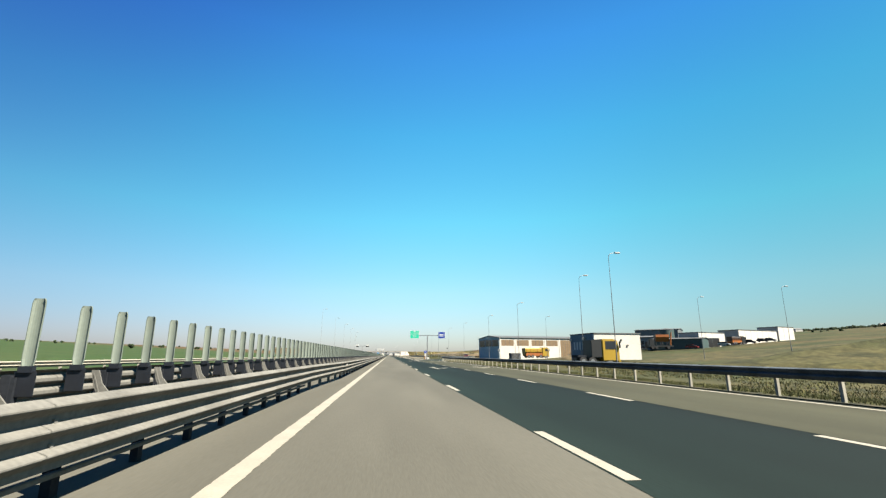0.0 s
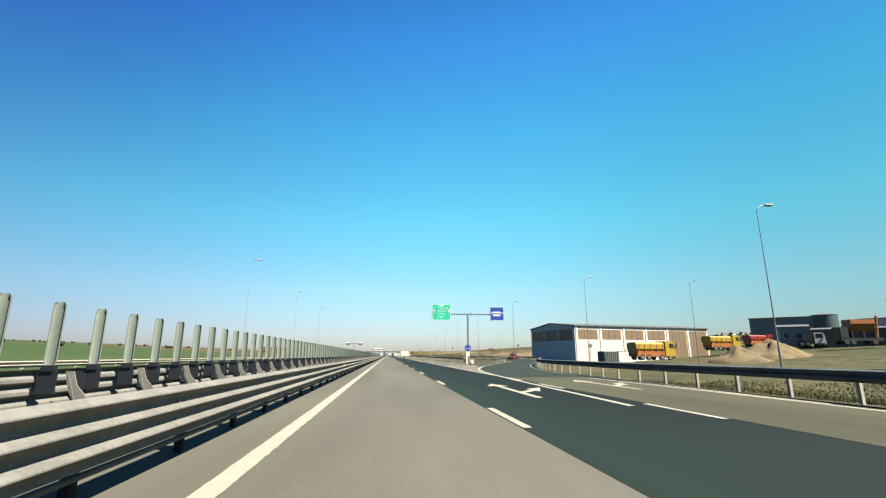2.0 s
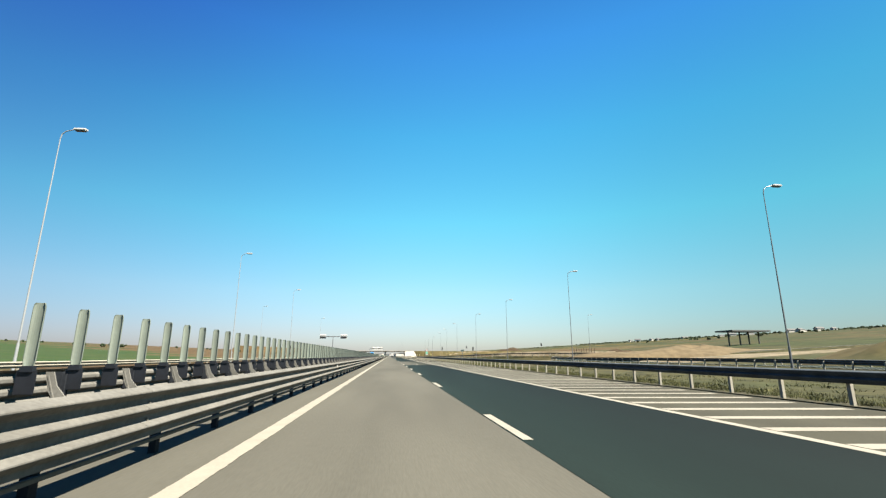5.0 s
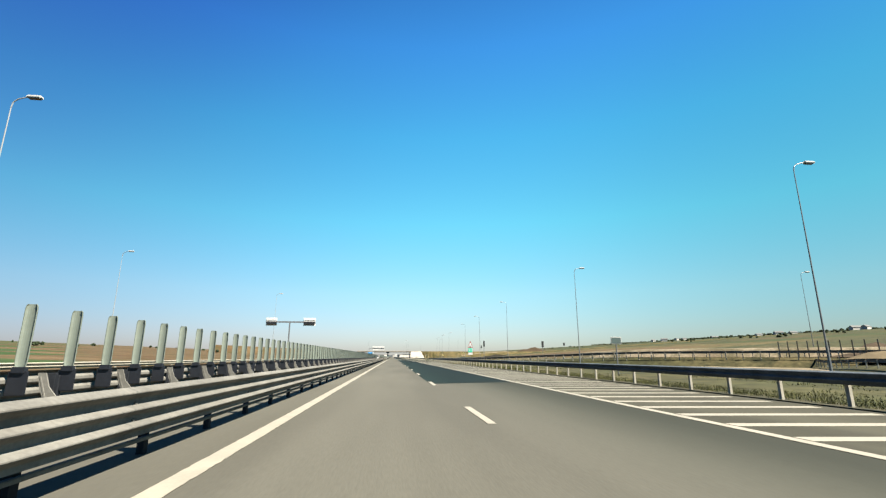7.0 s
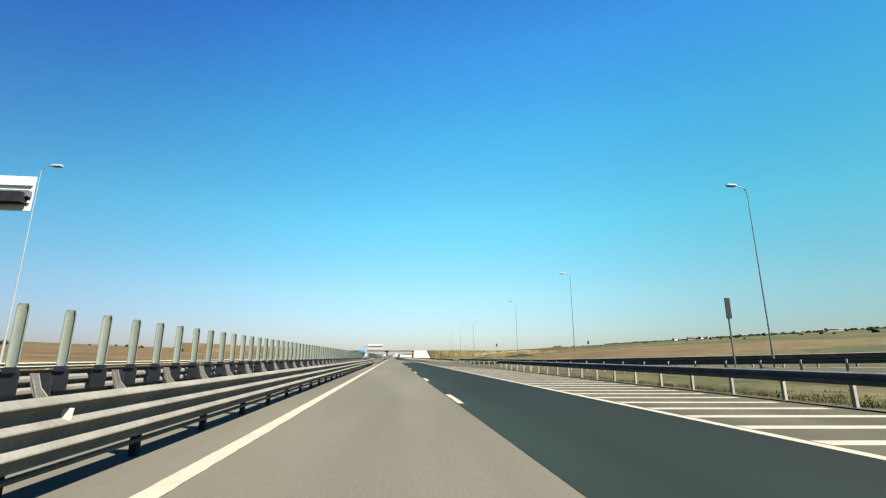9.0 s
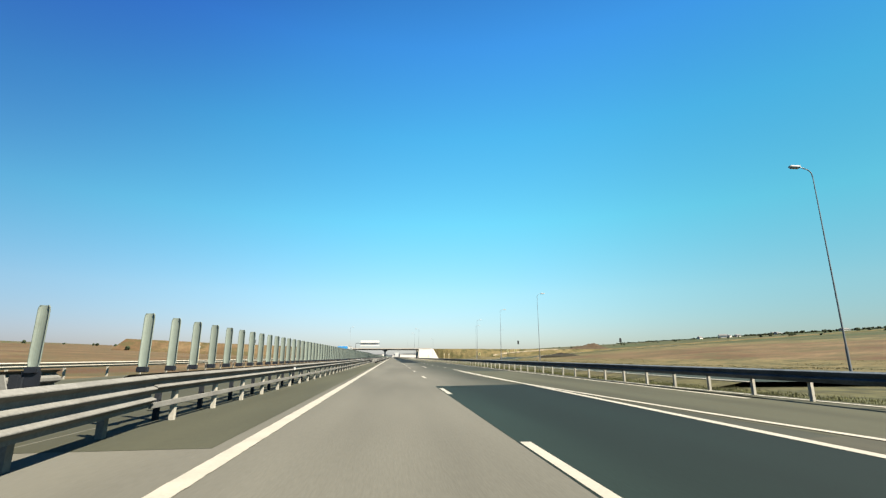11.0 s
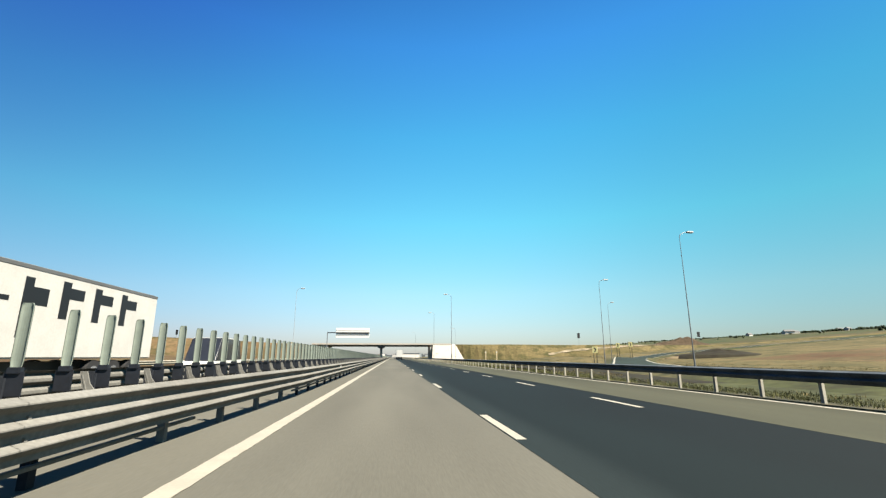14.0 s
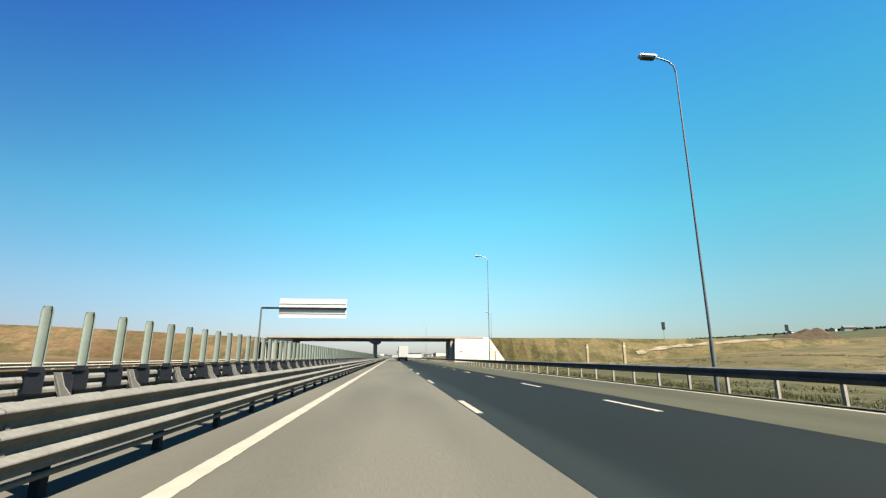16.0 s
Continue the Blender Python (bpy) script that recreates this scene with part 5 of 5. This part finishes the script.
def car(x, y, z, rot, paint, label, tall=1.5, length=4.4):
    """A car, front towards -y."""
    t = thing("car", pose(x, y, z, 0, 0, rot), label, "car")
    l = length
    bm = bmesh.new()
    prism(bm, [(0, 0.35), (0.05, 0.75), (0.9, 0.95), (l - 0.1, 1.0), (l, 0.8), (l, 0.35)], -0.88, 0.88)
    bmesh.ops.bevel(bm, geom=list(bm.edges), offset=0.07, segments=2, affect="EDGES")
    swap = Matrix(((0, 1, 0, 0), (1, 0, 0, 0), (0, 0, 1, 0), (0, 0, 0, 1)))
    bm.transform(swap)
    bmesh.ops.recalc_face_normals(bm, faces=bm.faces)
    part("body", bm, paint, t)
    bm = bmesh.new()
    prism(bm, [(0.95, 0.93), (1.7, tall), (l - 0.5, tall), (l - 0.08, 0.97)], -0.76, 0.76)
    bmesh.ops.bevel(bm, geom=list(bm.edges), offset=0.05, segments=2, affect="EDGES")
    bm.transform(swap)
    bmesh.ops.recalc_face_normals(bm, faces=bm.faces)
    part("cabin", bm, dark_glass, t)
    bm = bmesh.new()
    box(bm, -0.72, 1.75, tall - 0.03, 0.72, l - 0.55, tall + 0.03, 0.02)
    part("roof", bm, paint, t)
    for s in (-1, 1):
        bm = bmesh.new()
        box(bm, s * 0.68 - 0.12, l - 0.05, 0.62, s * 0.68 + 0.12, l + 0.02, 0.88)
        part("tail_light", bm, red, t)
        for a in (0.85, l - 0.85):
            wheel(t, s * 0.80, a, 0.32, 0.2)
    return t


car(33.4, 193, 0.0, 168, red, "red car on the exit ramp beside the hall", 1.55, 4.2)
car(-7.6, 549.5, -0.02, 0, car_white, "white van in the opposite carriageway", 2.1, 5.0)
for x, y, m in ((114, 160, red), (150, 175, black_paint), (158, 177.5, black_paint), (163, 179, black_paint), (133, 168, car_white)):
    car(x, y, hill(x, y) + 0.2, 40, m, "parked car on the yard", 1.5, 4.3)

# ---- heaps of earth ----
def heap(name, x, y, rx, ry, h, material, label, seed):
    bm = bmesh.new()
    n, m = 26, 9
    g0 = hill(x, y)
    top = bm.verts.new((0, 0, h * (0.95 + 0.1 * noise.noise((seed, 0, 0)))))
    rings = []
    for j in range(1, m + 1):
        r = j / m
        ring = []
        for i in range(n):
            a = 2 * math.pi * i / n
            w = 1 + 0.22 * noise.noise((math.cos(a) * 1.6 + seed, math.sin(a) * 1.6, 0))
            z = h * (1 - r) ** 1.15 * (1 + 0.5 * noise.noise((r * 3 + seed, a * 1.5, 1))) if j < m else -0.8
            ring.append(bm.verts.new((rx * r * w * math.cos(a), ry * r * w * math.sin(a), z)))
        rings.append(ring)
    for i in range(n):
        bm.faces.new((top, rings[0][i], rings[0][(i + 1) % n]))
    for a, b in zip(rings, rings[1:]):
        for i in range(n):
            bm.faces.new((a[i], b[i], b[(i + 1) % n], a[(i + 1) % n]))
    for f in bm.faces:
        f.smooth = True
    tagged(part(name, bm, material, at=pose(x, y, g0)), label, "heap")


heap("sand_heap", 64, 152, 6, 5, 2.8, sand, "pale heap of sand beside the lorries", 1.0)
heap("sand_heap", 76, 158, 8, 6, 3.6, sand, "pale heap of sand on the yard", 2.0)
heap("earth_heap", 68, 234, 23, 10, 5.0, field_mixed, "long grassy earth mound behind the hall", 3.0)
heap("earth_heap", 72, 322, 20, 9, 2.4, dirt, "brown heap of dug earth beyond the ramp", 4.0)
heap("earth_heap", 152, 753, 24, 9, 4.9, dirt, "brown heap of dug earth near the bank", 5.0)
heap("earth_heap", 87, 639, 13, 12, 1.7, soil_dark, "dark overgrown earth mound inside the loop road", 6.0)
heap("rubble_heap", 77, 642, 4.5, 2.2, 0.8, sand, "pale rubble along the inner edge of the loop road", 9.0)
heap("earth_heap", 62, 48, 26, 12, 3.6, dry_grass, "grassy rubble mound beside the yard", 7.0)
heap("earth_heap", 86, 306, 34, 12, 2.6, sand, "long pale bank of stripped ground", 8.0)

# ---- overpass ----
t = thing("overpass", pose(0, 735, 0), "pale concrete road overpass across the motorway", "bridge")
bm = bmesh.new()
box(bm, -33, 0.1, 6.15, 28, 11.9, 6.70, 0.03)
part("deck", bm, concrete, t)
bm = bmesh.new()
for k in range(6):
    box(bm, -30, 1.2 + 1.9 * k, 5.75, 19.4, 1.9 + 1.9 * k, 6.149)
part("girder", bm, concrete_dark, t)
for y0 in (-0.2, 11.9):
    bm = bmesh.new()
    box(bm, -33.2, y0, 6.38, 28.2, y0 + 0.3, 6.98, 0.02)
    part("parapet", bm, concrete_pale, t)
for y0 in (3.0, 8.0):
    bm = bmesh.new()
    tube(bm, (-3.1, y0, -0.5), (-3.1, y0, 5.0), 0.5, seg=14)
    part("pier", bm, concrete, t)
bm = bmesh.new()
prism(bm, [(-4.7, 5.75), (-1.6, 5.75), (-1.6, 5.3), (-2.5, 4.8), (-3.8, 4.8), (-4.7, 5.3)], 0.8, 11.2)
part("pier_cap", bm, concrete_dark, t)
bm = bmesh.new()
box(bm, 18.6, 0.2, -0.5, 19.4, 11.8, 6.14)
part("abutment", bm, concrete_pale, t)
bm = bmesh.new()
v = [bm.verts.new(p) for p in ((19.2, -5.0, -0.4), (33.2, -7.0, -0.4), (34.5, 4, -0.4), (30.0, 0.2, 6.7), (19.9, 0.1, 6.7), (34.5, 12, -0.4), (30.0, 12, 6.7), (19.9, 12, 6.7), (19.2, 12, -0.4))]
for q in ((0, 1, 3, 4), (1, 2, 3), (2, 5, 6, 3), (4, 3, 6, 7), (0, 4, 7, 8), (5, 8, 7, 6)):
    bm.faces.new([v[i] for i in q])
bmesh.ops.recalc_face_normals(bm, faces=bm.faces)
part("paved_slope", bm, concrete_pale, t, "pale paved slope below the bridge end")
for x in (-33.6, -31.2, -28.9, -26.8):
    bm = bmesh.new()
    box(bm, x - 0.45, 0.4, -0.6, x + 0.45, 1.6, 6.14, 0.04)
    part("column", bm, concrete_pale, t)
bm = bmesh.new()
box(bm, -34.5, 0.3, 5.2, -26.0, 11.7, 6.12, 0.03)
part("cap_beam", bm, concrete_pale, t)
bm = bmesh.new()
v = [bm.verts.new(p) for p in ((-26.5, 2, 5.2), (-26.5, 11, 5.2), (-40, 2, 5.2), (-40, 11, 5.2), (-22, 2, -0.4), (-22, 11, -0.4), (-42, 2, -0.4), (-42, 11, -0.4))]
for q in ((0, 1, 5, 4), (0, 2, 3, 1), (0, 4, 6, 2), (1, 3, 7, 5), (2, 6, 7, 3)):
    bm.faces.new([v[i] for i in q])
bmesh.ops.recalc_face_normals(bm, faces=bm.faces)
part("bank_fill", bm, dry_grass, t)
# grassy banks that carry the crossing road
for side, x0, x1, m, lab in ((1, 30.2, 420, field_straw, "grassy bank of the crossing road"), (-1, -170, -36, field_brown, "brown earth bank of the crossing road")):
    bm = bmesh.new()
    rows = []
    n = 120
    for i in range(n + 1):
        x = x0 + (x1 - x0) * i / n
        g0 = min(hill(x, 720), hill(x, 741)) - 0.5
        h = max(6.6 + max(0.0, -36 - x) * 0.045, hill(x, 741) + 0.6) + 0.25 * noise.noise((x * 0.03, 0, 5))
        ease = min(1.0, 0.08 + (x - x0) / 28.0) if side > 0 else 1.0
        rows.append([bm.verts.new((x, 735 - 2.1 * ease * (h - g0) + 1.0 * noise.noise((x * 0.1, 1, 0)), g0)), bm.verts.new((x, 735, h)), bm.verts.new((x, 747, h)), bm.verts.new((x, 747 + 2.1 * (h - g0), g0))])
    for a, b in zip(rows, rows[1:]):
        for i in range(3):
            bm.faces.new((a[i], a[i + 1], b[i + 1], b[i]))
    for e in (rows[0], rows[-1]):
        bm.faces.new(e)
    bmesh.ops.recalc_face_normals(bm, faces=bm.faces)
    tagged(part("bank", bm, m), lab, "bank", kind="structure")

# dirt track that climbs the bank
bm = bmesh.new()
track = smooth_path([(70, 725.5), (79.4, 728.6), (89.5, 730.4), (101.5, 732.3), (113.5, 734.0), (128, 735.4)], 6)
pair = []
for i, (x, y) in enumerate(track):
    w = 0.75 + 0.25 * math.sin(i * 1.3)
    h = max(6.6, hill(x, 741) + 0.6)
    pair.append([bm.verts.new((x, yy, min(h, h - (735 - yy) / 2.1) + 0.16)) for yy in (y - w, y + w)])
for (a, b), (c, d) in zip(pair, pair[1:]):
    bm.faces.new((a, c, d, b))
tagged(part("dirt_track", bm, soil_pale), "pale trodden dirt track up the grassy bank", "track", kind="structure")

# ---- far skyline, trees and grass ----
rnd = random.Random(7)


ico = bmesh.new()
bmesh.ops.create_icosphere(ico, subdivisions=1, radius=1.0)
ICO_V = [v.co.copy() for v in ico.verts]
ico.verts.index_update()
ICO_F = [[v.index for v in f.verts] for f in ico.faces]
ico.free()


def bush_into(acc, x, y, z, r, h):
    """A ragged crown of many small leaf clumps."""
    for k in range(7):
        a, q = rnd.uniform(0, 6.283), rnd.uniform(0, 1)
        c = Vector((x + r * 0.6 * q * math.cos(a), y + r * 0.6 * q * math.sin(a), z + h * rnd.uniform(0.3, 0.85)))
        s = rnd.uniform(0.35, 0.6) * r
        base = len(acc[0])
        for v in ICO_V:
            acc[0].append(c + v * s + Vector((rnd.uniform(-1, 1), rnd.uniform(-1, 1), rnd.uniform(-1, 1))) * s * 0.3)
        acc[1].extend([base + i for i in f] for f in ICO_F)


def grove(acc, label):
    me = bpy.data.meshes.new("far_trees")
    me.from_pydata(acc[0], [], acc[1])
    me.materials.append(foliage)
    tagged(new("far_trees", me), label, "trees", kind="stuff")


acc = ([], [])
for k in range(230):
    x = rnd.uniform(300, 760)
    y = rnd.uniform(150, 1500)
    bush_into(acc, x, y, hill(x, y) - 0.3, rnd.uniform(0.9, 2.4), rnd.uniform(1.2, 3.0))
for k in range(1150):
    y = 130 + 1500 * (k / 1150) ** 1.3
    x = 640 + 40 * math.sin(y * 0.01) + rnd.uniform(-14, 14)
    bush_into(acc, x, y, hill(x, y) - 0.6, rnd.uniform(1.8, 4.0), rnd.uniform(1.5, 4.5))
grove(acc, "dark scattered trees and hedges on the far slope")
acc = ([], [])
for k in range(60):
    x = rnd.uniform(-900, -150)
    y = rnd.uniform(300, 1600)
    bush_into(acc, x, y, hill(x, y) - 0.3, rnd.uniform(2.0, 4.0), rnd.uniform(2.5, 4.5))
grove(acc, "dark scattered trees on the far fields")
for k in range(26):
    x, y = rnd.uniform(460, 720), rnd.uniform(350, 1300)
    house("farmhouse", x, y, rnd.uniform(-30, 30), rnd.uniform(6, 11), rnd.uniform(5, 7), rnd.uniform(2.5, 3.4), white_wall, "small white house far off on the slope", roof_h=2.0, roof=roof_grey)
for k in range(24):
    x, y = rnd.uniform(-60, 260), rnd.uniform(1500, 2300)
    house("warehouse", x, y, rnd.uniform(-20, 20), rnd.uniform(15, 45), rnd.uniform(15, 30), rnd.uniform(5, 11), white_wall if k % 3 else grey_wall, "pale industrial building far off on the horizon", z=0)


def tufts(x0, x1, a, b, n, label, hmin=0.04, hmax=0.17):
    vs, fs = [], []
    for k in range(n):
        x, y = rnd.uniform(x0, x1), rnd.uniform(a, b)
        z = (0.02 - (x - 12.16) * 0.065 if x < 13.4 else -0.06 - (x - 13.4) * 0.077 if x < 16 else -0.25) - 0.01
        for j in range(7):
            an = rnd.uniform(0, 6.283)
            w, h = rnd.uniform(0.005, 0.013), rnd.uniform(hmin, hmax)
            dx, dy = math.cos(an), math.sin(an)
            px, py = x + rnd.uniform(-0.14, 0.14), y + rnd.uniform(-0.14, 0.14)
            i = len(vs)
            vs += [(px - dx * w, py - dy * w, z), (px + dx * w, py + dy * w, z), (px + rnd.uniform(-0.07, 0.07), py + rnd.uniform(-0.07, 0.07), z + h)]
            fs.append((i, i + 1, i + 2))
    me = bpy.data.meshes.new("grass")
    me.from_pydata(vs, [], fs)
    me.materials.append(grass_tuft)
    tagged(new("grass", me), label, "grass", kind="stuff")


tufts(12.9, 16.5, 0, 96, 7000, "dry verge grass behind the crash barrier")
tufts(13.0, 17.5, 160, 384, 13000, "dry verge grass behind the crash barrier")
tufts(12.9, 17.5, 424, 640, 13000, "dry verge grass behind the crash barrier")


def tussocks(x0, x1, a, b, n, material, label, keep=None):
    """Rough clumps of dead grass and weeds, each a ragged fan of broad blades."""
    vs, fs = [], []
    for k in range(n):
        x, y = x0 + (x1 - x0) * rnd.random() ** 1.5, rnd.uniform(a, b)
        if noise.noise((x * 0.11, y * 0.05, 3)) < -0.05 or (keep and not keep(x, y)):
            continue
        z, size = hill(x, y) - 0.03, rnd.uniform(0.5, 1.3)
        for j in range(10):
            an = rnd.uniform(0, 6.283)
            w, h = rnd.uniform(0.012, 0.035) * size, rnd.uniform(0.05, 0.17) * size
            px, py = x + rnd.uniform(-0.3, 0.3) * size, y + rnd.uniform(-0.3, 0.3) * size
            dx, dy = math.cos(an) * w, math.sin(an) * w
            i = len(vs)
            vs += [(px - dx, py - dy, z), (px + dx, py + dy, z), (px + rnd.uniform(-0.12, 0.12) * size, py + rnd.uniform(-0.12, 0.12) * size, z + h)]
            fs.append((i, i + 1, i + 2))
    me = bpy.data.meshes.new("grass")
    me.from_pydata(vs, [], fs)
    me.materials.append(material)
    tagged(new("grass", me), label, "grass", kind="stuff")


def off_ramp(x, y):
    return all((x - p[0]) ** 2 + (y - p[1]) ** 2 > 34 for p in EXIT + ENTRY + LOOP)


tussocks(16.5, 60, 0, 98, 9000, grass_tuft, "tufts of dead grass on the rough ground behind the verge", off_ramp)
tussocks(16.5, 46, 0, 98, 3000, straw_tuft, "pale straw clumps on the rough ground behind the verge", off_ramp)
tussocks(16.5, 50, 165, 380, 9000, grass_tuft, "tufts of weeds between the motorway and the ramp", off_ramp)
tussocks(17.0, 75, 425, 720, 15000, straw_tuft, "pale straw tufts on the slope beside the motorway", off_ramp)
tussocks(17.0, 60, 425, 720, 6000, grass_tuft, "darker grass tufts on the slope beside the motorway", off_ramp)
tussocks(13.6, 24, 574, 612, 2600, soil_dark, "dark dead weeds in the ditch behind the barrier")
